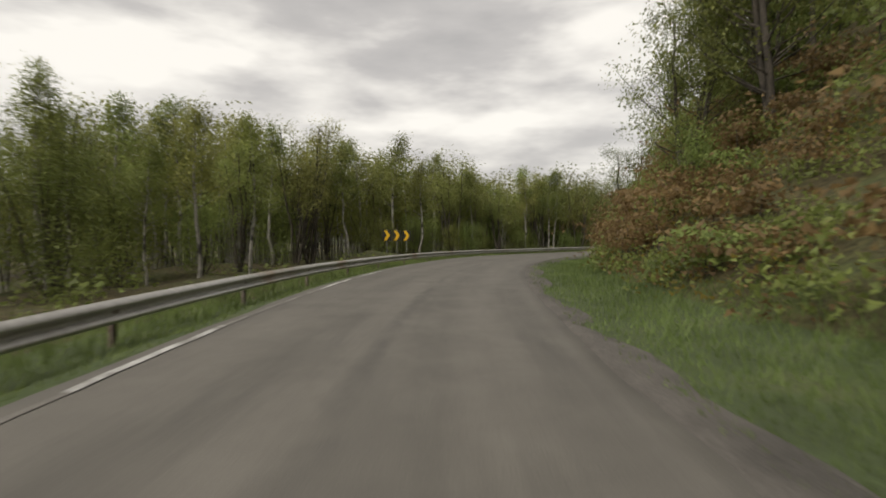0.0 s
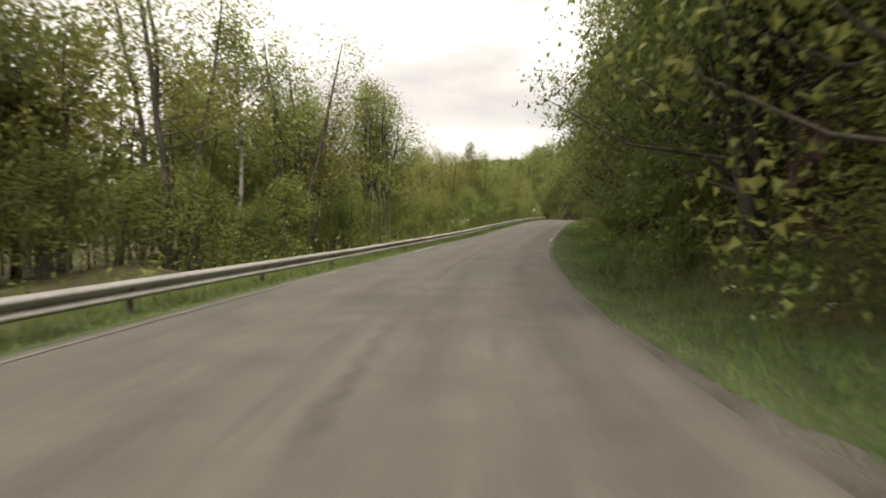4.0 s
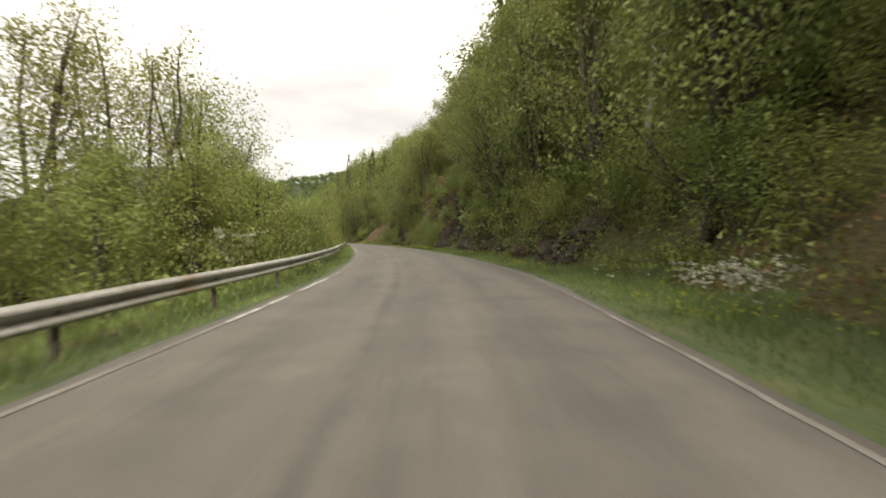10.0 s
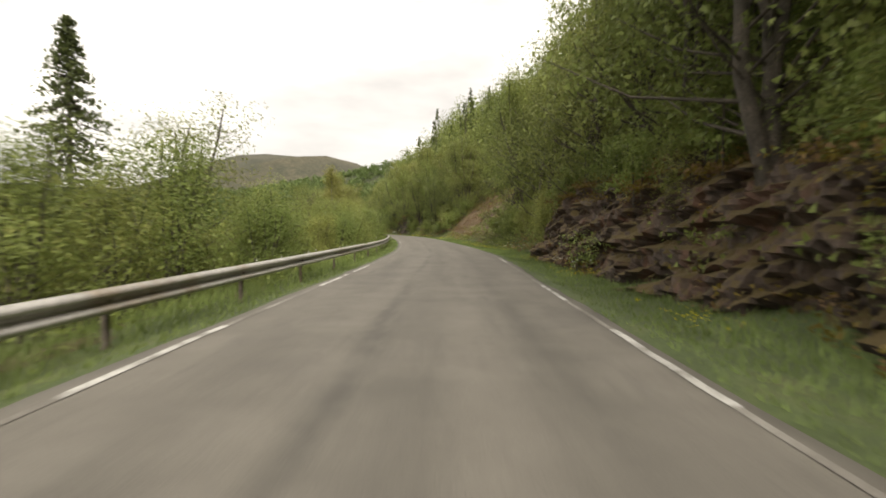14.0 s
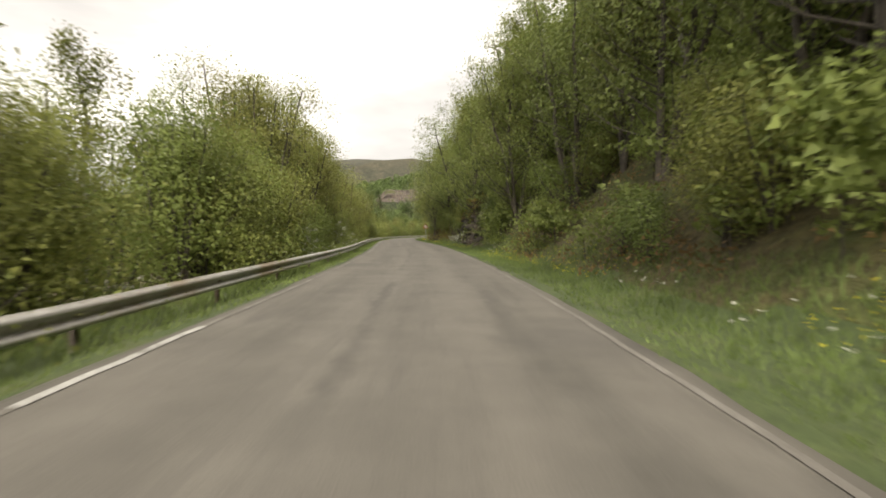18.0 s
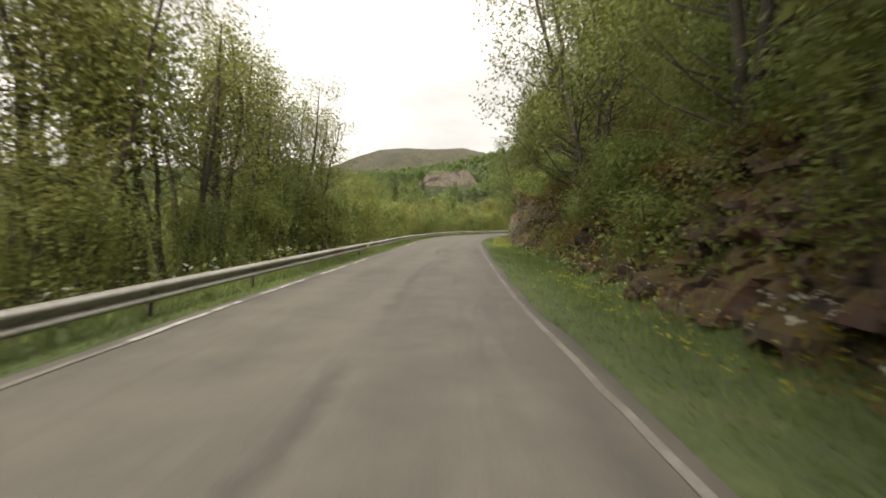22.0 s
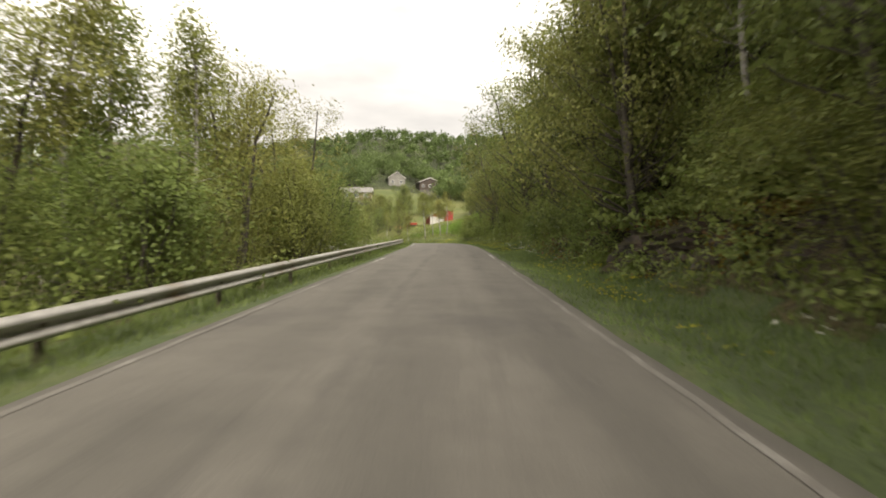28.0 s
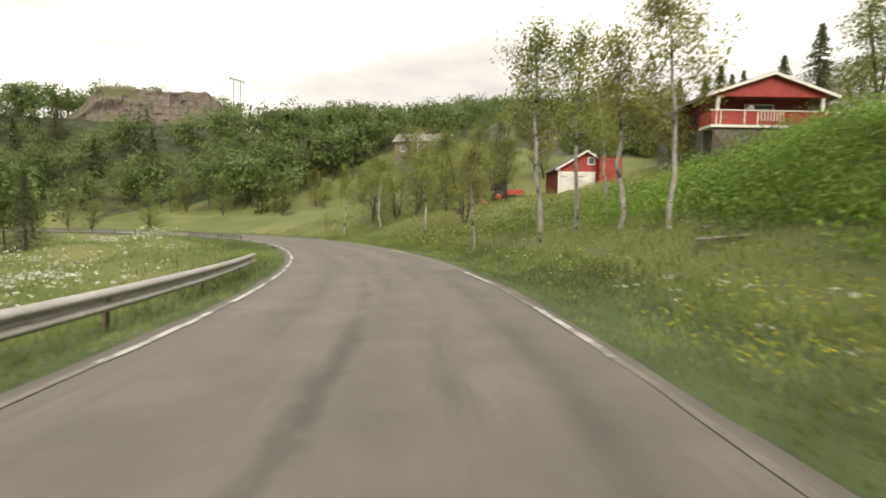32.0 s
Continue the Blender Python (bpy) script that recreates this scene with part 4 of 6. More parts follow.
def blossom_shrub(s, off, tall, seed):
    """A leafy shrub with clusters of white flowers."""
    rng = np.random.default_rng(seed)
    v, f, tips = tree_shape(rng, tall, 0.05, 1.2, 36, 0.03, 0.12, 4)
    p = place(s, rail_u(s) - off)
    root = thing("flowering_shrub", (p.x, p.y, ground_at(p.x, p.y) - 0.1), "green shrub with clusters of white blossom behind the rail", "shrub")
    c = clumps(rng, tips, (0.24, 0.24, 0.22), 3000)
    part("trunk", smooth(mesh_of("trunk", v, f, DARK_BARK)), root)
    part("crown", mesh_of("crown", *leaves(c, 0.08, rng, 0.3, heart(c)), LEAF_SHRUB), root)
    ends = tips[tips[:, 2] > tall * 0.25]
    b = np.repeat(ends[rng.integers(0, len(ends), 90)], 22, 0) * (1.06, 1.06, 1.02) + rng.normal(size=(1980, 3)) * (0.07, 0.07, 0.035)
    part("blossom", mesh_of("blossom", *leaves(b, 0.05, rng), WHITE_BLOOM), root, "white flower clusters")


WHITE_BLOOM = leafy("white_petals", (0.45, 0.45, 0.38), (0.75, 0.75, 0.68))
for k, (s, off, tall) in enumerate(((343.5, 1.9, 2.6), (346.0, 2.1, 2.2), (326.0, 2.0, 2.2), (181.0, 2.0, 2.0), (105.0, 2.2, 2.0))):
    blossom_shrub(s, off, tall, 70 + k)


def plant_spruces():
    rnd = random.Random(13)
    for x, y, k in ((430.0, 392.0, 1.0), (434.0, 396.0, 0.9), (424.0, 399.0, 0.85)):
        plant("spruce", x, y, k, rnd)


plant_spruces()


# ---------------- woods beyond the first trees ----------------
def sparse_tree(rng, tall, girth, count, size, conifer=False):
    zs = np.linspace(0, tall * 0.86, 4)
    trunk = tube(np.stack([zs * 0 + rng.normal() * 0.05 * zs, rng.normal() * 0.05 * zs, zs - 0.3], -1), 0.09 * tall / 9 * (1.1 - zs / tall) + 0.01, 5)
    tv, tf = trunk[0], np.concatenate([trunk[1][:, :3], trunk[1][:, [0, 2, 3]]])
    if conifer:
        h = rng.random(count) ** 1.3
        r = girth * (1.02 - h) * rng.uniform(0.5, 1.0, count)
        a = rng.uniform(0, 6.283, count)
        c = np.stack([r * np.cos(a), r * np.sin(a), tall * (0.08 + 0.92 * h) - 0.25 * r], -1)
    else:
        lobes = np.stack([rng.normal(size=14) * girth * 0.55, rng.normal(size=14) * girth * 0.55, tall * rng.uniform(0.35, 0.95, 14)], -1)
        c = clumps(rng, lobes, (girth * 0.3, girth * 0.3, tall * 0.07), count)
    lv, lf = leaves(c, size, rng, 0.3, heart(c))
    return tv, tf, lv, lf


def wood(name, spots, shapes, bark, leaf, label, category):
    """One joined stand of trees: spots are x, y, z, scale, turn."""
    rng = np.random.default_rng(len(spots))
    tvs, tfs, lvs, lfs, a, b = [], [], [], [], 0, 0
    pick = rng.integers(0, len(shapes), len(spots))
    for (x, y, z, k, turn), i in zip(spots, pick):
        tv, tf, lv, lf = shapes[i]
        c, s = math.cos(turn) * k, math.sin(turn) * k
        rot = np.array([[c, -s, 0], [s, c, 0], [0, 0, k]])
        tvs.append(tv @ rot.T + (x, y, z))
        lvs.append(lv @ rot.T + (x, y, z))
        tfs.append(tf + a)
        lfs.append(lf + b)
        a += len(tv)
        b += len(lv)
    v = np.concatenate(tvs + lvs)
    f = np.concatenate([np.concatenate(tfs), np.concatenate(lfs) + a])
    me = mesh_of(name, v, f, bark)
    me.materials.append(leaf)
    slot = np.ones(len(f), np.int32)
    slot[:sum(len(q) for q in tfs)] = 0
    me.polygons.foreach_set("material_index", slot)
    tagged(new(name, me), label, category, kind="stuff")


def build_woods():
    rng = np.random.default_rng(5)
    birch = [sparse_tree(rng, rng.uniform(9, 11.5), 1.7, 520, 0.29) for _ in range(6)]
    broad = [sparse_tree(rng, rng.uniform(7, 9), 2.3, 430, 0.42) for _ in range(6)]
    firs = [sparse_tree(rng, rng.uniform(9, 13), 2.0, 420, 0.5, True) for _ in range(3)]
    # left of the road
    n = 960
    s = np.concatenate([rng.uniform(-18, 138, 580), rng.uniform(5, 80, 260), rng.uniform(405, 508, 120)])
    first = np.interp(s, WOODS[:, 0], WOODS[:, 1])
    tall = np.interp(s, WOODS[:, 0], WOODS[:, 2])
    u = -along(s, OL) - 1.0 - first - 7 - rng.random(n) ** 1.2 * 24
    x, y, z = at_road(s, u)
    wild = np.interp(s, WOODS[:, 0], WOODS[:, 3])
    is_birch = rng.random(n) < np.clip(wild, 0.05, 0.9)
    k = tall * rng.uniform(0.75, 1.1, n)
    rows = np.stack([x, y, z, k, rng.uniform(0, 6.28, n)], -1)
    wood("birch_wood", rows[is_birch], birch, BIRCH_BARK, LEAF_BIRCH, "dense birch wood beyond the guard rail", "wood")
    wood("alder_wood", rows[~is_birch], broad, DARK_BARK, LEAF_ALDER, "dense green alder thicket falling to the valley", "wood")
    # hillside on the right
    n = 1150
    s = rng.uniform(-15, 560, n)
    foot = along(s, OR) + bank_of(s)[0]
    u = foot + 8.0 + rng.random(n) ** 1.3 * 48
    keep = (s < 545) | (u > 40)
    s, u, n = s[keep], u[keep], keep.sum()
    x, y, z = at_road(s, u)
    rows = np.stack([x, y, z, rng.uniform(1.0, 1.5, n), rng.uniform(0, 6.28, n)], -1)
    fir = rng.random(n) < 0.06
    wood("hillside_wood", rows[~fir], broad + birch[:2], DARK_BARK, LEAF_ALDER, "dense broadleaf wood on the steep hillside", "wood")
    wood("hillside_spruces", rows[fir], firs, DARK_BARK, NEEDLE, "dark spruces among the hillside wood", "wood")
    # the hill that closes the valley
    thin = [sparse_tree(rng, rng.uniform(6, 8.5), 2.6, 430, 0.5) for _ in range(6)]
    pine = [sparse_tree(rng, rng.uniform(7, 9), 1.5, 170, 0.7, True) for _ in range(3)]
    n = 2300
    d = 54 + 130 * rng.random(n) ** 0.95
    b = np.radians(rng.uniform(-62, 66, n))
    x, y = VALLEY_END.x + d * np.sin(b), VALLEY_END.y + d * np.cos(b)
    s, u = road_near(x, y)
    keep = (np.abs(u) > 16) & (s > 500) & ~((np.degrees(b) > 26) & (np.degrees(b) < 33) & (d < 85)) & ~((np.degrees(b) > 30) & (d < 72))
    keep &= ~((np.degrees(b) > 5) & (np.degrees(b) < 24) & (d > 129) & (d < 150))
    for hx, hy, hr in ((422, 444, 9), (469, 453, 10), (462, 459, 8), (404, 400, 9), (412, 392, 14), (409, 405, 8)):
        keep &= np.hypot(x - hx, y - hy) > hr
    # open gardens in front of the houses
    for hx, hy, hr, reach in ((421, 446, 7, 30), (469, 455, 6, 60), (460, 462, 6, 60)):
        gx, gy = VALLEY_END.x - 34 - hx, VALLEY_END.y - 24 - hy
        far = math.hypot(gx, gy)
        fore, aside = ((x - hx) * gx + (y - hy) * gy) / far, ((x - hx) * gy - (y - hy) * gx) / far
        keep &= ~((fore > -2) & (fore < reach) & (np.abs(aside) < hr))
    x, y, s, u, d = x[keep], y[keep], s[keep], u[keep], d[keep]
    z = height(s, u, x, y)
    n = len(x)
    rows = np.stack([x, y, z, rng.uniform(0.65, 1.1, n), rng.uniform(0, 6.28, n)], -1)
    con = rng.random(n) < 0.12 + 0.4 * step(150, 210, d)
    wood("valley_head_wood", rows[~con], thin, DARK_BARK, LEAF_FAR, "mixed green wood on the hill at the valley head", "wood")
    wood("valley_head_pines", rows[con], pine, DARK_BARK, NEEDLE, "dark pines along the hill's skyline", "wood")
    # the ridge behind it
    n = 2600
    deep, wide = rng.uniform(-330, 30, n), rng.uniform(-520, 420, n)
    x, y = 925 + deep * 0.82 + wide * 0.574, 640 + deep * 0.574 - wide * 0.82
    s, u = road_near(x, y)
    far = [sparse_tree(rng, rng.uniform(7, 11), 3.2, 60, 2.2) for _ in range(4)] + [sparse_tree(rng, 10.0, 2.2, 60, 1.6, True) for _ in range(2)]
    rows = np.stack([x, y, height(s, u, x, y), rng.uniform(0.8, 1.4, n), rng.uniform(0, 6.28, n)], -1)
    wood("ridge_wood", rows, far, DARK_BARK, LEAF_FAR, "distant mixed woods covering the ridge", "wood")
    # far side of the valley
    n = 1500
    s = rng.uniform(120, 520, n)
    u = -rng.uniform(70, 420, n)
    x, y, z = at_road(s, u)
    rows = np.stack([x, y, z, rng.uniform(0.9, 1.5, n), rng.uniform(0, 6.28, n)], -1)
    far = [sparse_tree(rng, rng.uniform(6, 9), 2.8, 60, 1.8) for _ in range(4)]
    wood("valley_wood", rows, far, DARK_BARK, LEAF_ALDER, "distant woods across the valley", "wood")


build_woods()


def build_bushes():
    rng = np.random.default_rng(8)
    low = [sparse_tree(rng, rng.uniform(1.5, 2.9), 1.0, 340, 0.18) for _ in range(6)]
    n = 1500
    s = rng.uniform(-14, 546, n)
    w = 0.3 + rng.random(n) ** 1.2 * 12.0
    keep = np.ones(n, bool)
    for lo, hi, near in ((-20, 44, 5.5), (46, 72, 1.2), (114, 129, 5.0), (204, 231.5, 3.5), (233, 264, 2.6), (283, 304, 6.0), (396, 424, 7.0), (424, 452, 2.6), (338, 358, 2.5), (140, 172, 3.5), (372, 396, 6.0)):
        keep &= ~((s > lo) & (s < hi) & (w < near))
    s, w = s[keep], w[keep]
    x, y, z = at_road(s, along(s, OR) + bank_of(s)[0] + w)
    rows = np.stack([x, y, z, rng.uniform(0.7, 1.25, len(x)), rng.uniform(0, 6.28, len(x))], -1)
    wood("bank_bushes", rows, low, DARK_BARK, LEAF_SHRUB, "dense green bushes covering the bank", "bushes")


build_bushes()


def build_copper_bank():
    rng = np.random.default_rng(9)
    low = [sparse_tree(rng, rng.uniform(1.0, 2.2), 0.9, 420, 0.13) for _ in range(5)]
    n = 230
    s = np.concatenate([rng.uniform(-12, 46, 90), rng.uniform(16, 44, 90), rng.uniform(138, 176, 50)])
    w = 0.3 + rng.random(n) ** 1.3 * 7.0
    x, y, z = at_road(s, along(s, OR) + bank_of(s)[0] + w)
    rows = np.stack([x, y, z, rng.uniform(0.7, 1.25, n), rng.uniform(0, 6.28, n)], -1)
    wood("copper_bushes", rows[np.arange(n) % 4 > 0], low, DARK_BARK, BRACKEN, "copper-brown bushes and bracken on the bank", "bushes")
    wood("mixed_bushes", rows[::4], low, DARK_BARK, LEAF_SHRUB, "low green bushes among the bracken on the bank", "bushes")
    # thicket on the slope below the guard rail
    low = [sparse_tree(rng, rng.uniform(2.6, 4.6), 1.7, 260, 0.33) for _ in range(6)]
    n = 980
    s = rng.uniform(150, 505, n)
    u = rail_u(s) - 6.0 - rng.random(n) ** 1.3 * 66
    x, y, z = at_road(s, u)
    rows = np.stack([x, y, z, rng.uniform(0.7, 1.15, n), rng.uniform(0, 6.28, n)], -1)
    wood("slope_thicket", rows, low, DARK_BARK, LEAF_SHRUB, "green thicket on the slope below the guard rail", "bushes")
    # thicket inside the last bend
    low = [sparse_tree(rng, rng.uniform(2.2, 4.2), 1.5, 900, 0.17) for _ in range(5)]
    n = 75
    s = np.concatenate([rng.uniform(506, 530, 25), rng.uniform(530, 562, n - 25)])
    u = -along(s, OL) - 10.0 - rng.random(n) * 20
    x, y, z = at_road(s, u)
    rows = np.stack([x, y, z, rng.uniform(0.7, 1.1, n), rng.uniform(0, 6.28, n)], -1)
    wood("willow_thicket", rows, low, DARK_BARK, LEAF_SHRUB, "pale green willow thicket beyond the guard rail", "bushes")


build_copper_bank()


# ---------------- undergrowth, grass and flowers ----------------
def scatter(name, centres, size, mat, label, category, seed, droop=0.0):
    me = mesh_of(name, *leaves(centres, size, np.random.default_rng(seed), droop), mat)
    return tagged(new(name, me), label, category, kind="stuff")


def tufts(rng, x, y, z, n, spread, tall):
    """Leaf places in low mounds round each spot."""
    i = rng.integers(0, len(x), n)
    k = rng.normal(size=(n, 3)) * (spread, spread, tall * 0.45)
    return np.stack([x[i] + k[:, 0], y[i] + k[:, 1], z[i] + np.abs(k[:, 2]) + 0.03], -1)


def build_undergrowth():
    rng = np.random.default_rng(21)
    # green low growth on the bank and behind the rail
    n = 2300
    s = rng.uniform(-12, 575, n)
    w = rng.random(n) ** 1.4 * 8
    x, y, z = at_road(s, along(s, OR) + bank_of(s)[0] + w + 0.1)
    keep = ((s < 282) | (s > 305) | (rng.random(n) < 0.45)) & ((s < 384) | (s > 412) | (rng.random(n) < 0.3)) & (wave(s, w, 9, 4) > -0.35)
    a = tufts(rng, x[keep], y[keep], z[keep], 150000, 0.42, 0.8)
    n = 1500
    s = rng.uniform(-12, 545, n)
    x, y, z = at_road(s, rail_u(s) - 0.5 - rng.random(n) * 5)
    keep = (s > 80) | (rng.random(n) < 0.3)
    b = tufts(rng, x[keep], y[keep], z[keep], 60000, 0.45, 0.8)
    scatter("undergrowth", np.concatenate([a, b]), 0.135, LEAF_SHRUB, "low green undergrowth on the bank", "undergrowth", 1)
    # dead bracken and heather
    n = 2600
    s = rng.uniform(-12, 520, n)
    w = rng.random(n) ** 1.2 * 8
    x, y, z = at_road(s, along(s, OR) + bank_of(s)[0] + w)
    keep = (wave(s, w, 9, 4) < 0.05) | (s < 42) | ((s > 138) & (s < 175)) | ((s > 380) & (s < 424))
    scatter("bracken", tufts(rng, x[keep], y[keep], z[keep], 85000, 0.45, 0.55), 0.13, BRACKEN, "brown dead bracken and heather on the bank", "undergrowth", 2)
    # the rusty slope above the low ledges
    s = np.concatenate([rng.uniform(383, 414, 800), rng.uniform(362, 374, 130)])
    w = rng.random(930) * np.where(s < 380, 4.0, 7.5)
    x, y, z = at_road(s, along(s, OR) + bank_of(s)[0] + w)
    scatter("rusty_bracken", tufts(rng, x, y, z, 34000, 0.45, 0.45), 0.12, BRACKEN, "rust-brown bracken covering the slope above the ledges", "undergrowth", 4)
    # dull ferns and sedge on the open banks
    s = np.concatenate([rng.uniform(-12, 44, 240), rng.uniform(138, 182, 360), rng.uniform(233, 266, 160), rng.uniform(283, 306, 110), rng.uniform(352, 426, 720)])
    w = rng.random(len(s)) ** 1.1 * 8.5
    x, y, z = at_road(s, along(s, OR) + bank_of(s)[0] + w)
    k = rng.random(len(s)) < 0.5
    scatter("bank_ferns", tufts(rng, x[k], y[k], z[k], 36000, 0.5, 0.7), 0.13, LEAF_SHRUB, "green ferns covering the open bank", "undergrowth", 5)
    scatter("bank_sedge", tufts(rng, x[~k], y[~k], z[~k], 36000, 0.5, 0.55), 0.12, SEDGE, "yellow-brown sedge covering the open bank", "undergrowth", 6)
    # the fern bank below the red house
    n = 1000
    s = np.concatenate([rng.uniform(524, 585, 700), rng.uniform(541, 561, 300)])
    w = np.concatenate([rng.uniform(2.0, 17, 700), rng.uniform(3.5, 13, 300)])
    x, y, z = at_road(s, along(s, OR) + 2.4 + w)
    keep = (w > 3.2 + 2 * wave(s, w, 5, 3)) | (s < 548)
    keep &= (s + w * 0.3 < 568) & (s > 534 - w * 0.4)
    scatter("fern_bank", tufts(rng, x[keep], y[keep], z[keep], 170000, 0.40, 0.95), 0.105, FERN, "bright green ferns and bushes on the bank", "undergrowth", 3)


def build_rough_grass():
    """Low weeds and tussocks on the grass bank at the bend."""
    rng = np.random.default_rng(24)
    s = rng.uniform(520, 590, 1500)
    w = 1.2 + rng.random(1500) ** 0.8 * 15
    x, y, z = at_road(s, along(s, OR) + w)
    scatter("bank_weeds", tufts(rng, x, y, z, 60000, 0.5, 0.4), 0.075, LEAF_SHRUB, "low green weeds in the grass of the bank", "undergrowth", 7)
    s = rng.uniform(508, 600, 900)
    x, y, z = at_road(s, -along(s, OL) - 2.5 - rng.random(900) * 24)
    scatter("meadow_weeds", tufts(rng, x, y, z, 36000, 0.6, 0.4), 0.08, LEAF_SHRUB, "low green weeds in the meadow inside the bend", "undergrowth", 8)


build_rough_grass()
SEDGE = leafy("dry_sedge", (0.11, 0.07, 0.014), (0.25, 0.175, 0.042))
FERN = leafy("fern_fronds", (0.095, 0.15, 0.028), (0.27, 0.36, 0.075), tone=0.35)
build_undergrowth()


def blades(x, y, z, tall, rng):
    n = len(x)
    a = rng.uniform(0, 6.283, n)
    lean = rng.normal(size=(n, 2)) * 0.35
    h = tall * rng.uniform(0.5, 1.3, n)
    wd = 0.008 + 0.009 * rng.random(n)
    p = np.stack([x, y, z - 0.02], -1)
    side = np.stack([np.cos(a), np.sin(a), a * 0], -1) * wd[:, None]
    tip = p + np.stack([lean[:, 0] * h, lean[:, 1] * h, h], -1)
    return np.stack([p - side, p + side, tip], 1).reshape(-1, 3), np.arange(3 * n).reshape(n, 3)


def build_grass():
    rng = np.random.default_rng(31)
    n = 300000
    s = rng.uniform(-6, 590, n)
    w = 0.12 + rng.random(n) ** 0.8 * (bank_of(s)[0] + 0.6)
    keep = wave(s, w, 0.9, 14) > -0.45 - 0.6 * step(0.2, 0.8, w)
    keep &= w > 0.22 + 0.18 * wave(s, w * 0, 1.7, 15)
    s, w = s[keep], w[keep]
    x, y, z = at_road(s, along(s, OR) + w)
    v1 = blades(x, y, z, 0.08 + 0.12 * step(0.4, 2.0, w), rng)
    tagged(new("verge_grass_right", mesh_of("verge_grass_right", *v1, BLADE)), "green grass on the verge below the bank", "grass", kind="stuff").name = "verge_grass"
    n = 170000
    s = rng.uniform(-6, 590, n)
    w = 0.15 + rng.random(n) * 2.3
    keep = w > 0.25 + 0.15 * wave(s, w * 0, 1.7, 16)
    s, w = s[keep], w[keep]
    x, y, z = at_road(s, -along(s, OL) - w)
    v2 = blades(x, y, z, 0.09 + 0.18 * step(0.5, 1.2, w), rng)
    tagged(new("rail_grass", mesh_of("rail_grass", *v2, BLADE)), "green grass under the guard rail", "grass", kind="stuff")
    # meadow at the valley's end
    n = 110000
    s = rng.uniform(512, 600, n)
    side = rng.random(n) < 0.5
    u = np.where(side, along(s, OR) + 2 + rng.random(n) * 15, -along(s, OL) - 2 - rng.random(n) * 24)
    x, y, z = at_road(s, u)
    v3 = blades(x, y, z, 0.22 + 0.16 * rng.random(n), rng)
    tagged(new("meadow_grass", mesh_of("meadow_grass", *v3, BLADE)), "tall meadow grass on both sides of the bend", "grass", kind="stuff")
    # flowers
    def flowers(name, count, s_lo, s_hi, lo, hi, mat, label, size, tall, patch, left=False):
        s = rng.uniform(s_lo, s_hi, count)
        w = lo + rng.random(count) * (hi - lo)
        keep = wave(s, w, 3.0, patch) > 0.12
        s, w = s[keep], w[keep]
        u = -along(s, OL) - w if left else along(s, OR) + w
        x, y, z = at_road(s, u)
        c = np.stack([x, y, z + tall * rng.uniform(0.7, 1.2, len(x))], -1)
        c = np.repeat(c, 4, 0) + rng.normal(size=(len(c) * 4, 3)) * (size * 0.7, size * 0.7, size * 0.3)
        heads = leaves(c, size, rng)
        stem = blades(x, y, z, tall * 0.8, rng)
        v, f = joined([heads, stem])
        me = mesh_of(name, v, f, mat)
        me.materials.append(BLADE)
        slot = np.zeros(len(f), np.int32)
        slot[len(heads[1]):] = 1
        me.polygons.foreach_set("material_index", slot)
        tagged(new(name, me), label, "flowers", kind="stuff")
    flowers("buttercups", 15000, 100, 570, 1.0, 3.6, YELLOW, "yellow buttercups in the verge", 0.03, 0.26, 17)
    flowers("cow_parsley", 2600, 60, 560, 1.2, 4.2, WHITE_BLOOM, "white cow parsley in the verge", 0.045, 0.55, 18)
    flowers("rail_cow_parsley", 1500, 150, 520, 1.6, 3.6, WHITE_BLOOM, "white cow parsley behind the guard rail", 0.06, 0.6, 19, True)
    for lo, hi in ((171, 176), (344, 349), (375, 380), (421, 425)):
        flowers("verge_parsley", 420, lo, hi, 1.5, 3.0, WHITE_BLOOM, "tall white cow parsley in a thick clump by the verge", 0.05, 0.8, 21 + lo % 3)
    flowers("meadow_parsley", 5200, 530, 600, 4.0, 26.0, WHITE_BLOOM, "white flowering meadow inside the bend", 0.10, 0.6, 20, True)


YELLOW = leafy("yellow_petals", (0.5, 0.44, 0.03), (0.8, 0.72, 0.08))
build_grass()


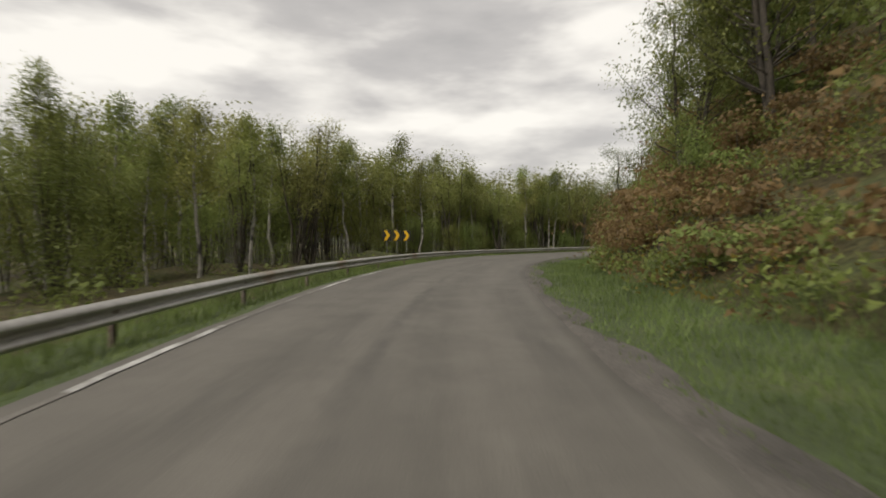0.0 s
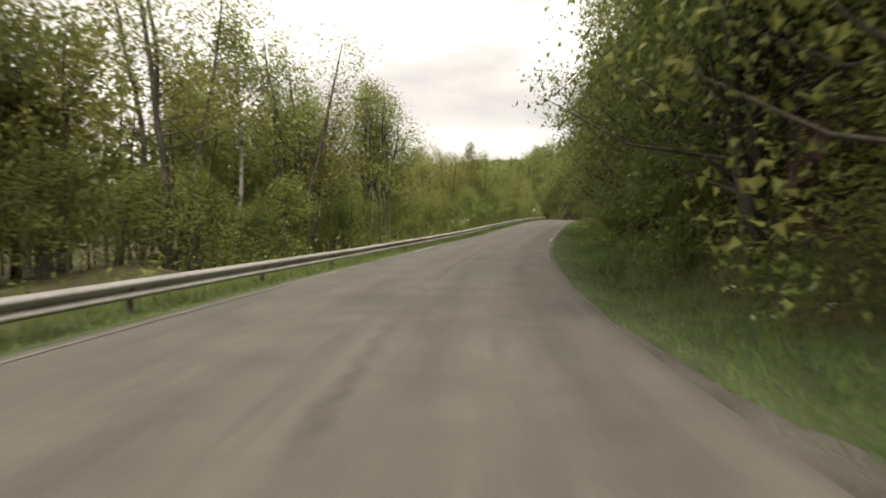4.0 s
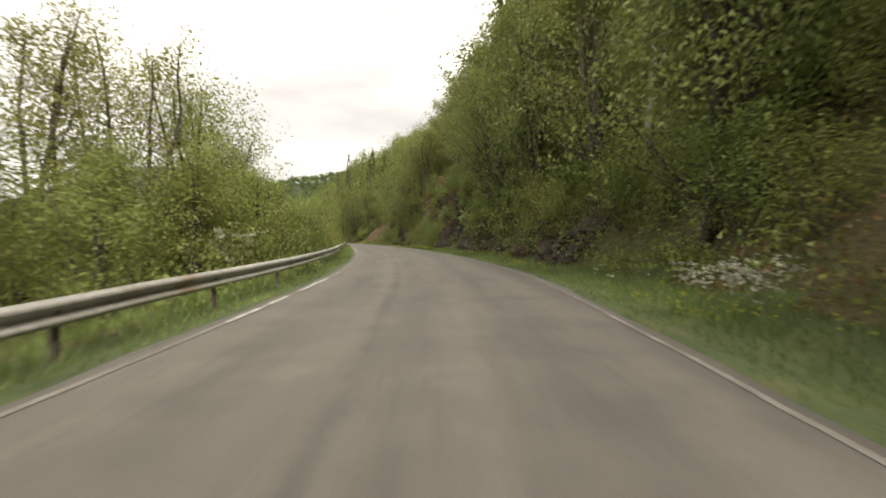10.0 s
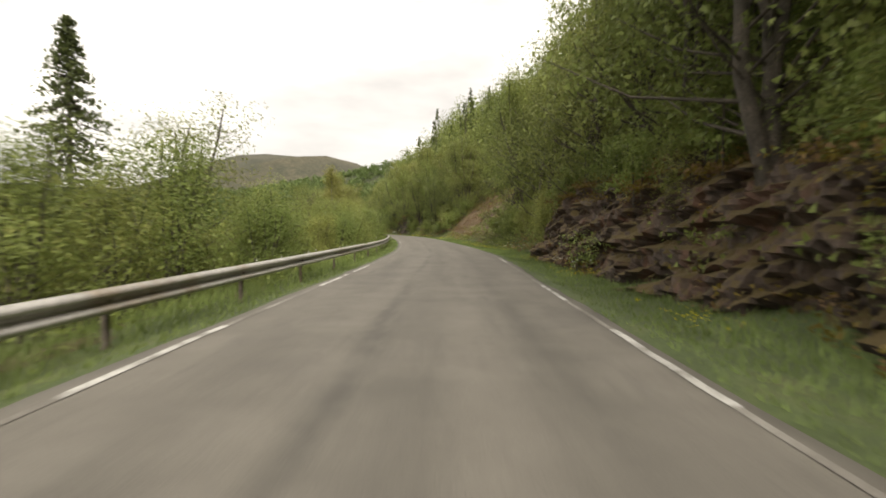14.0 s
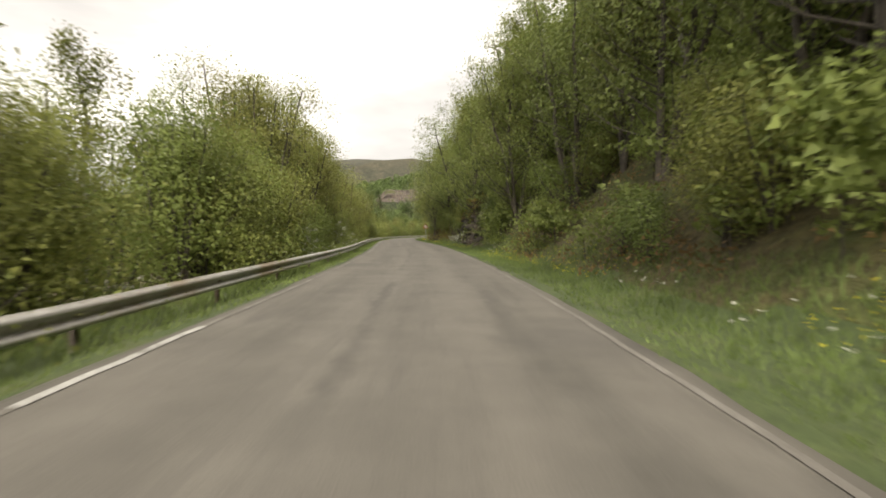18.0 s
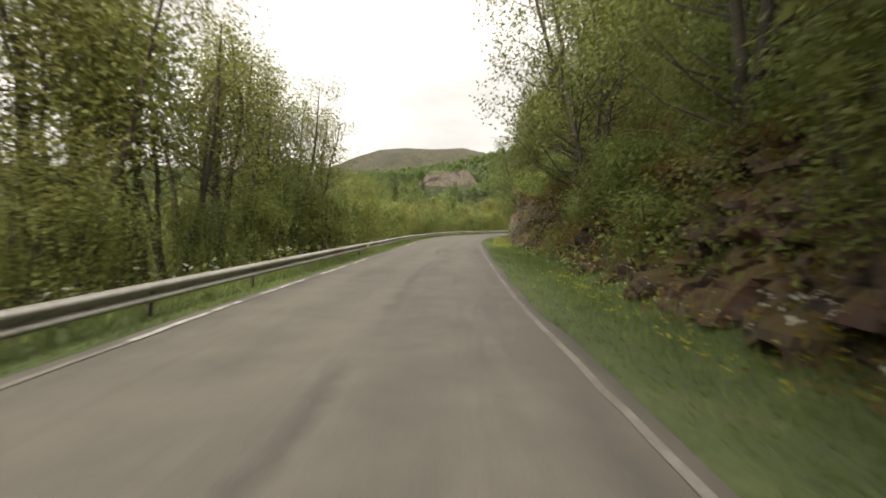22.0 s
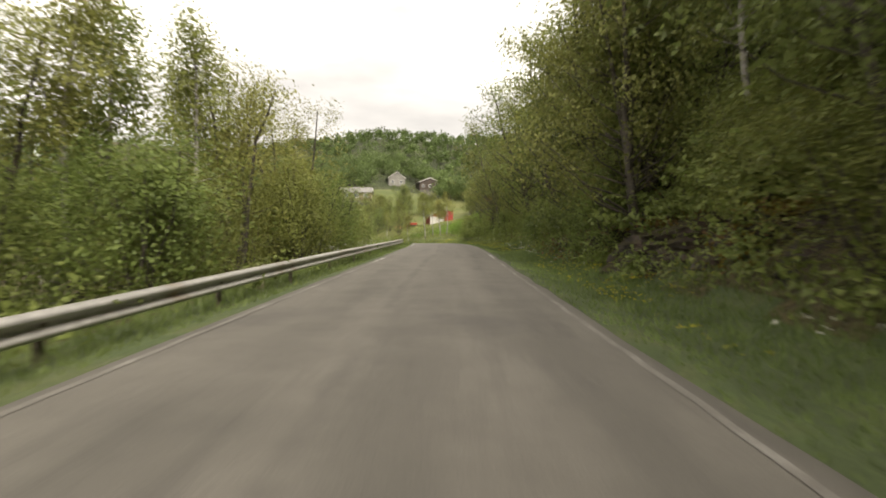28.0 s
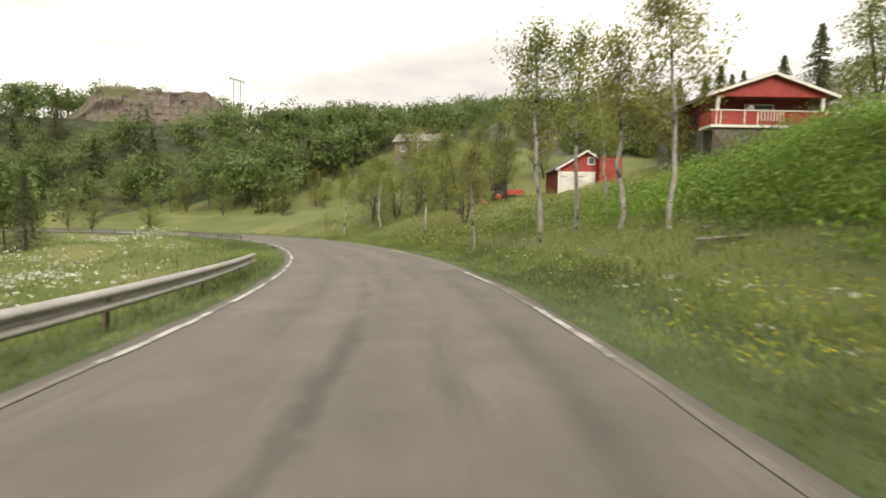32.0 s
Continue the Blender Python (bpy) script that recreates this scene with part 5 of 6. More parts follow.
# ---------------- rock cuttings ----------------
def rock_material(name, a, b, c, moss, stain):
    m, n, l, p = material(name, b, 0.9)
    geo = n.new("ShaderNodeNewGeometry")
    big = node(n, "ShaderNodeTexNoise", Scale=0.35, Detail=9.0, Roughness=0.7)
    fine = node(n, "ShaderNodeTexNoise", Scale=6.0, Detail=8.0, Roughness=0.75)
    runs = node(n, "ShaderNodeTexNoise", Scale=1.3, Detail=6.0, Roughness=0.65)
    tall = n.new("ShaderNodeMapping")
    tall.inputs["Scale"].default_value = (1.0, 1.0, 0.16)
    seam = node(n, "ShaderNodeTexNoise", Scale=1.8, Detail=5.0, Roughness=0.7)
    flat = n.new("ShaderNodeMapping")
    flat.inputs["Scale"].default_value = (0.3, 0.3, 2.6)
    for q in (big, fine):
        l.new(geo.outputs["Position"], q.inputs["Vector"])
    for q, mp in ((runs, tall), (seam, flat)):
        l.new(geo.outputs["Position"], mp.inputs["Vector"])
        l.new(mp.outputs["Vector"], q.inputs["Vector"])
    col = ramped(n, l, big.outputs["Fac"], [(0.32, a), (0.5, b), (0.7, c)])
    col = mixed(n, l, col, ramped(n, l, runs.outputs["Fac"], [(0.34, (0.45,) * 3), (0.5, (1.0,) * 3), (0.66, (1.5,) * 3)]), 1.0, "MULTIPLY")
    col = mixed(n, l, col, ramped(n, l, seam.outputs["Fac"], [(0.33, (0.3,) * 3), (0.42, (1.0,) * 3)]), 1.0, "MULTIPLY")
    col = mixed(n, l, col, ramped(n, l, fine.outputs["Fac"], [(0.3, (0.5,) * 3), (0.7, (1.35,) * 3)]), 1.0, "MULTIPLY")
    red = node(n, "ShaderNodeMapRange", From_Min=0.52, From_Max=0.62, To_Max=0.75)
    l.new(runs.outputs["Fac"], red.inputs["Value"])
    col = mixed(n, l, col, stain, red.outputs["Result"])
    up = n.new("ShaderNodeSeparateXYZ")
    l.new(geo.outputs["Normal"], up.inputs["Vector"])
    add = n.new("ShaderNodeMath")
    add.operation = "ADD"
    l.new(up.outputs["Z"], add.inputs[0])
    l.new(big.outputs["Fac"], add.inputs[1])
    grow = node(n, "ShaderNodeMapRange", From_Min=1.0, From_Max=1.2)
    l.new(add.outputs["Value"], grow.inputs["Value"])
    l.new(mixed(n, l, col, moss, grow.outputs["Result"]), p.inputs["Base Color"])
    bp = node(n, "ShaderNodeBump", Strength=0.6, Distance=0.05)
    l.new(fine.outputs["Fac"], bp.inputs["Height"])
    l.new(bp.outputs["Normal"], p.inputs["Normal"])
    return m


ROCK = rock_material("dark_gneiss", (0.0268, 0.0223, 0.0192), (0.058, 0.0477, 0.041), (0.0979, 0.0828, 0.0734), (0.0379, 0.0312, 0.00893), (0.058, 0.0312, 0.0201))
RED_ROCK = rock_material("rust_stained_gneiss", (0.036, 0.0245, 0.0202), (0.072, 0.049, 0.036), (0.144, 0.115, 0.101), (0.072, 0.0504, 0.0144), (0.0936, 0.0432, 0.0252))
STAINED_ROCK = rock_material("red_stained_gneiss", (0.05, 0.038, 0.033), (0.11, 0.086, 0.077), (0.21, 0.172, 0.158), (0.075, 0.055, 0.018), (0.15, 0.07, 0.041))
CRAG_ROCK = rock_material("weathered_crag", (0.08, 0.066, 0.056), (0.135, 0.112, 0.098), (0.2, 0.17, 0.15), (0.06, 0.065, 0.02), (0.12, 0.08, 0.06))
PALE_ROCK = rock_material("pale_gneiss", (0.128, 0.109, 0.0825), (0.217, 0.188, 0.146), (0.315, 0.277, 0.225), (0.0675, 0.0638, 0.0188), (0.12, 0.0825, 0.0525))


def stone(rng, r):
    bm = bmesh.new()
    pts = rng.normal(size=(14, 3))
    pts /= np.linalg.norm(pts, axis=1)[:, None]
    for q in pts * (r, r * rng.uniform(0.6, 0.9), r * rng.uniform(0.4, 0.7)):
        bm.verts.new(q)
    res = bmesh.ops.convex_hull(bm, input=bm.verts[:])
    for v in [v for v in bm.verts if not v.link_faces]:
        bm.verts.remove(v)
    bmesh.ops.bevel(bm, geom=bm.edges[:], offset=r * 0.05, segments=1, affect="EDGES")
    return bm


LEDGES = []


def facets(p, rng, slope):
    """Broken flat facets: depth of each place of p, and how near it lies to a joint."""
    hi, lo = p.max(0), p.min(0)
    gx, gy = np.meshgrid(np.arange(math.floor(lo[0]) - 1, hi[0] + 2), np.arange(math.floor(lo[1]) - 1, hi[1] + 2), indexing="ij")
    jit = rng.uniform(0.12, 0.88, (*gx.shape, 2))
    off = rng.random(gx.shape)
    til = rng.normal(size=(*gx.shape, 2)) * slope
    ci, cj = np.floor(p[:, 0] - gx[0, 0]).astype(int), np.floor(p[:, 1] - gy[0, 0]).astype(int)
    best, second, val = np.full(len(p), 1e9), np.full(len(p), 1e9), np.zeros(len(p))
    for di in (-1, 0, 1):
        for dj in (-1, 0, 1):
            a, b = np.clip(ci + di, 0, gx.shape[0] - 1), np.clip(cj + dj, 0, gx.shape[1] - 1)
            q = p - np.stack([gx[a, b] + jit[a, b, 0], gy[a, b] + jit[a, b, 1]], -1)
            d = np.abs(q).max(1)
            hit = d < best
            second = np.where(hit, best, np.minimum(second, d))
            best[hit] = d[hit]
            val[hit] = (off[a, b] + (til[a, b] * q * (1.0, 0.4)).sum(1))[hit]
    return val, second - best


def rock_face(s0, s1, front, tall, lean, mat, label, seed, layer=0.75, block=1.1, tilt=0.0, rough=1.0):
    """A cutting of angular blocks from station s0 to s1; front is metres before the foot of the bank."""
    ss = np.arange(s0, s1, 0.11)
    vs = np.concatenate([np.arange(-0.5, tall, 0.11), tall + np.arange(1, 9) * 0.06])
    sg, vg = np.meshgrid(ss, vs, indexing="ij")
    end = min(2.5, 0.1 * (s1 - s0))
    env = step(s0, s0 + end, sg) * (1 - step(s1 - end, s1, sg))
    rng = np.random.default_rng(seed)
    rim, _ = facets(np.stack([sg.ravel() / 1.7, sg.ravel() * 0], -1), rng, 0.2)
    top = tall * (0.66 + 0.22 * wave(sg, sg * 0, 4.0, seed) + 0.16 * rim.reshape(sg.shape)) * (0.35 + 0.65 * env)
    vg = np.minimum(vg, top + (vg - tall).clip(0) * 0.4)
    back = (np.arange(len(vs)) - (len(vs) - 8)).clip(0)[None, :] * 0.55
    tp = sg - s0 + 0.12 * wave(sg, vg, 1.1, seed + 7)
    ht = vg + tilt * tp + 0.10 * wave(sg, vg, 1.3, seed + 8)
    out = 0.35 * wave(sg, vg, 3.5, seed + 4)
    for across, upward, gain, slope in ((block * 1.5, layer * 2.0, 0.75, 0.35), (block * 0.7, layer * 0.9, 0.34, 0.35), (block * 0.33, layer * 0.36, 0.10, 0.4)):
        val, joint = facets(np.stack([tp / across, ht / upward], -1).reshape(-1, 2), rng, slope)
        out = out + rough * gain * (val - 0.25 * (joint * across < 0.09)).reshape(sg.shape)
    out = out + 0.012 * rng.normal(size=sg.shape)
    out = out * (0.3 + 0.7 * env)
    wf = bank_of(sg)[0]
    u = along(sg, OR) + wf - front + lean * vg.clip(0) + 0.95 - out + back + 1.4 * (1 - env)
    psi = along(sg, PSI)
    x, y = along(sg, PX) + u * np.cos(psi), along(sg, PY) - u * np.sin(psi)
    z = along(sg, PZ) + vg + back * 0.35 - 0.25
    pts = np.stack([x, y, z], -1)
    mid = pts[len(ss) // 2, 5]
    root = thing("rock_cutting", tuple(mid), label, "rock", "rock cuttings")
    face = mesh_of("face", pts.reshape(-1, 3) - mid, grid_faces(*sg.shape), mat)
    face.shade_flat()
    part("face", face, root)
    # growth on the ledges and along the rim
    grow = (vg / tall) + 0.55 * wave(sg, vg, 1.6, seed + 2)
    spots = np.argwhere((grow > 0.64) | (back > 0) | ((grow < -0.22) & (vg < 0.5)))
    for i, j in spots[rng.integers(0, len(spots), int(24 * (s1 - s0)))]:
        LEDGES.append((*pts[i, j], float(vg[i, j] / tall)))
    # loose blocks on the face and at its foot
    for k in range(int((s1 - s0) * 0.8)):
        i = rng.integers(8, len(ss) - 8)
        j = rng.integers(2, 7) if k % 2 else rng.integers(6, len(vs) - 10)
        r = rng.uniform(0.16, 0.42)
        ob = part("block", stone(rng, r), root, mat=mat)
        ob.matrix_local = Matrix.Translation(pts[i, j] - mid) @ Euler(rng.normal(size=3) * (0.3, 0.3, 3)).to_matrix().to_4x4()
    return root


rock_face(47, 74, 0.1, 8.0, 0.3, RED_ROCK, "dark rust-stained rock cutting overgrown with bushes", 1, 0.9, 0.9)
rock_face(114, 129, 0.2, 4.6, 0.55, PALE_ROCK, "pale broken rock face on the bank", 11, 0.4, 0.9, -0.3)
rock_face(183, 206, 0.5, 3.2, 0.45, ROCK, "low dark rock cutting with mossy ledges", 2, 0.5, 1.0)
rock_face(204, 223, 0.6, 6.0, 0.22, ROCK, "tall dark grey rock cutting with mossy ledges", 3, 1.0, 1.1)
rock_face(222.5, 231.5, -0.2, 8.5, 0.08, RED_ROCK, "sheer red-brown rock tower with pale streaks", 4, 1.5, 1.6, 0.0, 0.8)
rock_face(233, 264, 1.3, 4.4, 0.5, RED_ROCK, "slanting layered brown rock cutting", 5, 0.28, 1.8, 0.22)
rock_face(338, 358, 0.5, 5.2, 0.5, ROCK, "grey rock cutting below the trees", 6, 0.6, 1.1)
rock_face(372, 396, 0.9, 3.3, 0.6, RED_ROCK, "low mossy rock ledge beside the verge", 7, 0.4, 1.2)
rock_face(396, 420, 0.7, 5.2, 0.36, ROCK, "blocky grey rock cutting capped with moss", 8, 0.9, 0.9)
rock_face(419, 452, 0.7, 6.8, 0.14, STAINED_ROCK, "sheer cracked grey rock cutting stained red above", 9, 1.3, 0.8)
rock_face(484, 500, 0.3, 2.2, 0.7, ROCK, "low dark rock ledge behind the verge", 10, 0.4, 1.0)


def grow_on_ledges():
    rng = np.random.default_rng(61)
    q = np.array(LEDGES)
    low = [sparse_tree(rng, rng.uniform(0.9, 2.0), 0.55, 300, 0.11) for _ in range(5)]
    pick = rng.random(len(q)) < np.where(q[:, 3] < 0.25, 0.03, 0.13)
    rows = np.stack([*q[pick, :3].T, rng.uniform(0.6, 1.3, pick.sum()), rng.uniform(0, 6.28, pick.sum())], -1)
    wood("ledge_bushes", rows, low, DARK_BARK, LEAF_SHRUB, "small green bushes rooted on the rock ledges", "bushes")
    for name, mat, share, n, label in (("ledge_moss", SEDGE, 0.7, 80000, "yellow-brown sedge and moss on the rock ledges"), ("ledge_heather", BRACKEN, 0.5, 62000, "rust-brown heather hanging on the rock ledges")):
        k = rng.random(len(q)) < share
        scatter(name, tufts(rng, q[k, 0], q[k, 1], q[k, 2], n, 0.30, 0.24), 0.10, mat, label, "undergrowth", 62)


grow_on_ledges()


def build_outcrop(s0, s1, w0, w1, count, lo, hi, mat, label, seed):
    rng = np.random.default_rng(seed)
    mid = (s0 + s1) / 2
    x, y, z = [float(v[0]) for v in at_road([mid], [along(mid, OR) + bank_of(mid)[0] + w0])]
    root = thing("rock_outcrop", (x, y, z), label, "rock", "rock outcrops")
    for i in range(count):
        s = rng.uniform(s0, s1)
        w = rng.uniform(w0, w1)
        sx, sy, sz = [float(v[0]) for v in at_road([s], [along(s, OR) + bank_of(s)[0] + w])]
        ob = part("stone", stone(rng, rng.uniform(lo, hi)), root, mat=mat)
        ob.matrix_local = Matrix.Translation((sx - x, sy - y, sz - z + 0.05)) @ Euler(rng.normal(size=3) * (0.3, 0.3, 3)).to_matrix().to_4x4()


build_outcrop(115, 128, -0.4, 0.6, 16, 0.25, 0.6, PALE_ROCK, "pale tumbled stones below the rock face", 1)
build_outcrop(365, 372, -0.3, 1.0, 12, 0.35, 0.8, ROCK, "dark boulders beside the warning sign", 2)
build_outcrop(284, 305, 0.0, 7.0, 60, 0.12, 0.35, RED_ROCK, "loose brown stones on the bare slope", 3)


# ---------------- signs ----------------
SIGN_RED = noisy("sign_red", [(0.3, (0.42, 0.025, 0.02)), (0.7, (0.52, 0.04, 0.03))], 3.0, 30.0, 0.45, 0.0, spread=0.1)
SIGN_WHITE = noisy("sign_white", [(0.3, (0.62, 0.6, 0.56)), (0.7, (0.74, 0.72, 0.68))], 3.0, 30.0, 0.45, 0.0, spread=0.08)
SIGN_YELLOW = noisy("sign_yellow", [(0.3, (0.80, 0.46, 0.02)), (0.7, (0.9, 0.55, 0.03))], 3.0, 30.0, 0.45, 0.0, spread=0.1)
SIGN_BLACK = noisy("sign_black", [(0.3, (0.015, 0.015, 0.015)), (0.7, (0.03, 0.03, 0.03))], 3.0, 30.0, 0.5, 0.0, spread=0.1)
SIGN_BACK = noisy("sign_aluminium", [(0.3, (0.36, 0.36, 0.35)), (0.7, (0.46, 0.46, 0.45))], 2.0, 20.0, 0.5, 0.0, metal=0.5, spread=0.15)


def plate(points, y0, y1, bevel=0.0):
    """A flat plate of outline points (x, z) from y0 to y1."""
    bm = bmesh.new()
    a = [bm.verts.new((x, y0, z)) for x, z in points]
    b = [bm.verts.new((x, y1, z)) for x, z in points]
    bm.faces.new(a)
    bm.faces.new(b[::-1])
    for i in range(len(a)):
        bm.faces.new((a[i - 1], a[i], b[i], b[i - 1])[::-1])
    bmesh.ops.recalc_face_normals(bm, faces=bm.faces[:])
    return bm


def rounded_triangle(side, r, n=5):
    h = side * 0.866
    cen = [(-side / 2 + r * 1.732, r), (side / 2 - r * 1.732, r), (0, h - 2 * r)]
    out = []
    for (cx, cz), a0 in zip(cen, (150, -90, 30)):
        for i in range(n):
            a = radians(a0 + 120 * i / (n - 1))
            out.append((cx + r * math.cos(a), cz + r * math.sin(a)))
    return out


def pole(length, r=0.03):
    v, f = tube([(0, 0, -0.6), (0, 0, length * 0.5), (0, 0, length)], [r, r, r], 10)
    return smooth(mesh_of("pole", v, f, SIGN_BACK))


def warning_sign(s, u, foot, top, turn, label, lean=0.0, side=0.9):
    at = place(s, u, 0)
    at.z = foot
    root = thing("warning_sign", at, label, "road sign", turn=turn)
    root.rotation_euler.y = lean
    part("pole", pole(top - foot + 0.75), root)
    z0 = top - foot
    lift = Matrix.Translation((0, -0.045, z0))
    face = part("plate", plate(rounded_triangle(side, 0.05), 0.0, 0.012), root, "red-bordered triangular plate", SIGN_RED)
    face.matrix_local = lift
    part("backing", plate(rounded_triangle(side * 1.005, 0.05), 0.0121, 0.017), face, "bare grey back of the plate", SIGN_BACK)
    inner = rounded_triangle(side * 0.72, 0.035)
    white = part("panel", plate([(x, z + side * 0.085) for x, z in inner], -0.004, 0.002), face, "white panel", SIGN_WHITE)
    arrow = plate([(0.045, 0.17), (0.085, 0.17), (0.085, 0.30), (0.06, 0.36), (-0.01, 0.41), (-0.005, 0.45), (-0.10, 0.415), (-0.03, 0.345), (-0.025, 0.375), (0.03, 0.335), (0.045, 0.29)], -0.008, -0.003)
    part("arrow", arrow, face, "black bend arrow", SIGN_BLACK)
    for zz in (0.2, 0.5):
        part("clamp", boxed(-0.05, 0.05, -0.03, 0.035, z0 + zz - 0.02, z0 + zz + 0.02, 0.005), root, mat=SIGN_BACK)
    return root


psi_sign = -along(366, PSI)
warning_sign(370.4, along(370.4, OR) + 1.2, along(370.4, PZ) + 0.1, along(370.4, PZ) + 1.72, psi_sign, "red triangular bend warning sign on a steel pole by the boulders", side=0.8)
warning_sign(162.9, rail_u(162.9) - 2.15, along(162.9, PZ) - 0.7, along(162.9, PZ) + 1.75, math.pi - along(163, PSI), "grey back of a triangular warning sign on a leaning pole", -0.22, 0.78)


def chevron_board(s, u, label):
    at = place(s, u, 0)
    g = ground_at(at.x, at.y)
    root = thing("chevron_sign", (at.x, at.y, g), label, "road sign", "chevron signs at the bend", turn=-along(s, PSI) + 0.45)
    top = along(s, PZ) + 1.85 - g
    for px in (-0.03,):
        part("pole", pole(top + 0.05), root)
    board = part("board", boxed(-0.30, 0.30, -0.06, -0.045, top - 0.76, top, 0.0), root, "black board", SIGN_BLACK)
    part("chevron", plate([(-0.23, top - 0.73), (0.0, top - 0.73), (0.22, top - 0.38), (0.0, top - 0.03), (-0.23, top - 0.03), (-0.01, top - 0.38)], -0.066, -0.061), board, "yellow chevron", SIGN_YELLOW)
    return root


for i in range(3):
    chevron_board(33.2 + 0.85 * i, -9.2 - 0.3 * (2 - i), "yellow chevron on a dark board at the bend")


# ---------------- houses at the valley's end ----------------
def boards(name, col, dark=0.6, width=0.14, rough=0.7):
    """Painted upright boards."""
    m, n, l, p = material(name, col, rough)
    tc = n.new("ShaderNodeTexCoord")
    wv = n.new("ShaderNodeTexWave")
    wv.bands_direction = "X"
    wv.inputs["Scale"].default_value = 0.314 / width
    wv.inputs["Distortion"].default_value = 0.2
    ns = node(n, "ShaderNodeTexNoise", Scale=1.5, Detail=5.0)
    l.new(tc.outputs["Object"], wv.inputs["Vector"])
    l.new(tc.outputs["Object"], ns.inputs["Vector"])
    a = ramped(n, l, wv.outputs["Fac"], [(0.0, tuple(c * dark for c in col)), (0.12, col), (1.0, col)])
    l.new(mixed(n, l, a, ramped(n, l, ns.outputs["Fac"], [(0.3, (0.75,) * 3), (0.7, (1.15,) * 3)]), 1.0, "MULTIPLY"), p.inputs["Base Color"])
    return m


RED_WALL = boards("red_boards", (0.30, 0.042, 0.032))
# a darker copy of the red boards
RED_WALL_DARK = boards("red_boards_dark", (0.16, 0.035, 0.032))
WHITE_WALL = boards("white_boards", (0.62, 0.60, 0.57))
YELLOW_WALL = boards("ochre_boards", (0.30, 0.235, 0.14))
BROWN_WALL = boards("brown_boards", (0.07, 0.05, 0.04))
GREY_WALL = boards("grey_boards", (0.24, 0.23, 0.21))
TRIM = noisy("white_trim", [(0.3, (0.58, 0.56, 0.53)), (0.7, (0.70, 0.68, 0.65))], 2.0, 20.0, 0.6, 0.0, spread=0.1)
ROOF_GREY = noisy("grey_roof", [(0.3, (0.17, 0.16, 0.155)), (0.7, (0.27, 0.26, 0.25))], 1.0, 12.0, 0.8, 0.3, 0.02)
ROOF_DARK = noisy("dark_roof", [(0.3, (0.055, 0.045, 0.038)), (0.7, (0.11, 0.09, 0.075))], 1.0, 12.0, 0.85, 0.3, 0.02)
ROOF_PALE = noisy("pale_metal_roof", [(0.3, (0.46, 0.46, 0.46)), (0.7, (0.6, 0.6, 0.6))], 1.0, 12.0, 0.5, 0.1, 0.02)
OLD_WOOD = noisy("grey_old_wood", [(0.3, (0.16, 0.14, 0.12)), (0.7, (0.36, 0.33, 0.29))], 3.0, 18.0, 0.9, 0.2, 0.01)
STONEWORK = noisy("foundation_stone", [(0.3, (0.10, 0.09, 0.08)), (0.7, (0.2, 0.19, 0.17))], 1.5, 9.0, 0.95, 0.6, 0.04)
GLASS, _gn, _gl, _gb = material("window_glass", (0.10, 0.11, 0.12), 0.06)
_gb.inputs["Specular IOR Level"].default_value = 0.9
END_YAW = along(543.08, PSI) - radians(0.26)
AHEAD = Vector((math.sin(END_YAW), math.cos(END_YAW), 0))
ACROSS = Vector((math.cos(END_YAW), -math.sin(END_YAW), 0))
END_EYE = place(543.08, 0, 0)


def from_end(px, depth):
    """Place on the ground at a depth beyond the end of the drive, px in units of the lens."""
    p = END_EYE + AHEAD * depth + ACROSS * ((px - 784) / 910 * depth)
    return p.x, p.y


def window(parent, x0, x1, y, z0, z1, name="window"):
    w = part(name, boxed(x0, x1, y - 0.03, y + 0.06, z0, z1), parent, "white-framed window", TRIM)
    part("pane", boxed(x0 + 0.09, x1 - 0.09, y - 0.045, y - 0.033, z0 + 0.09, z1 - 0.09), w, "dark glass pane", GLASS)
    return w


def gable_wall(x0, x1, z0, ze, za, y0, y1):
    return plate([(x0, z0), (x1, z0), (x1, ze), ((x0 + x1) / 2, za), (x0, ze)], y0, y1)


def roof_slabs(parent, x0, x1, ze, za, y0, y1, mat, over=0.35, thick=0.14, trim=True):
    mid = (x0 + x1) / 2
    rise = (za - ze) / (mid - x0)
    for sgn in (-1, 1):
        e = x0 - over if sgn < 0 else x1 + over
        zz = ze - over * rise
        part("roof_slope", plate([(e, zz), (mid, za), (mid, za + thick), (e, zz + thick)], y0, y1), parent, mat=mat)
        if trim:
            part("bargeboard", plate([(e, zz - 0.08), (mid, za - 0.08), (mid, za + thick * 0.8), (e, zz + thick * 0.8)], y0 - 0.05, y0 - 0.005), parent, "white bargeboard", TRIM)


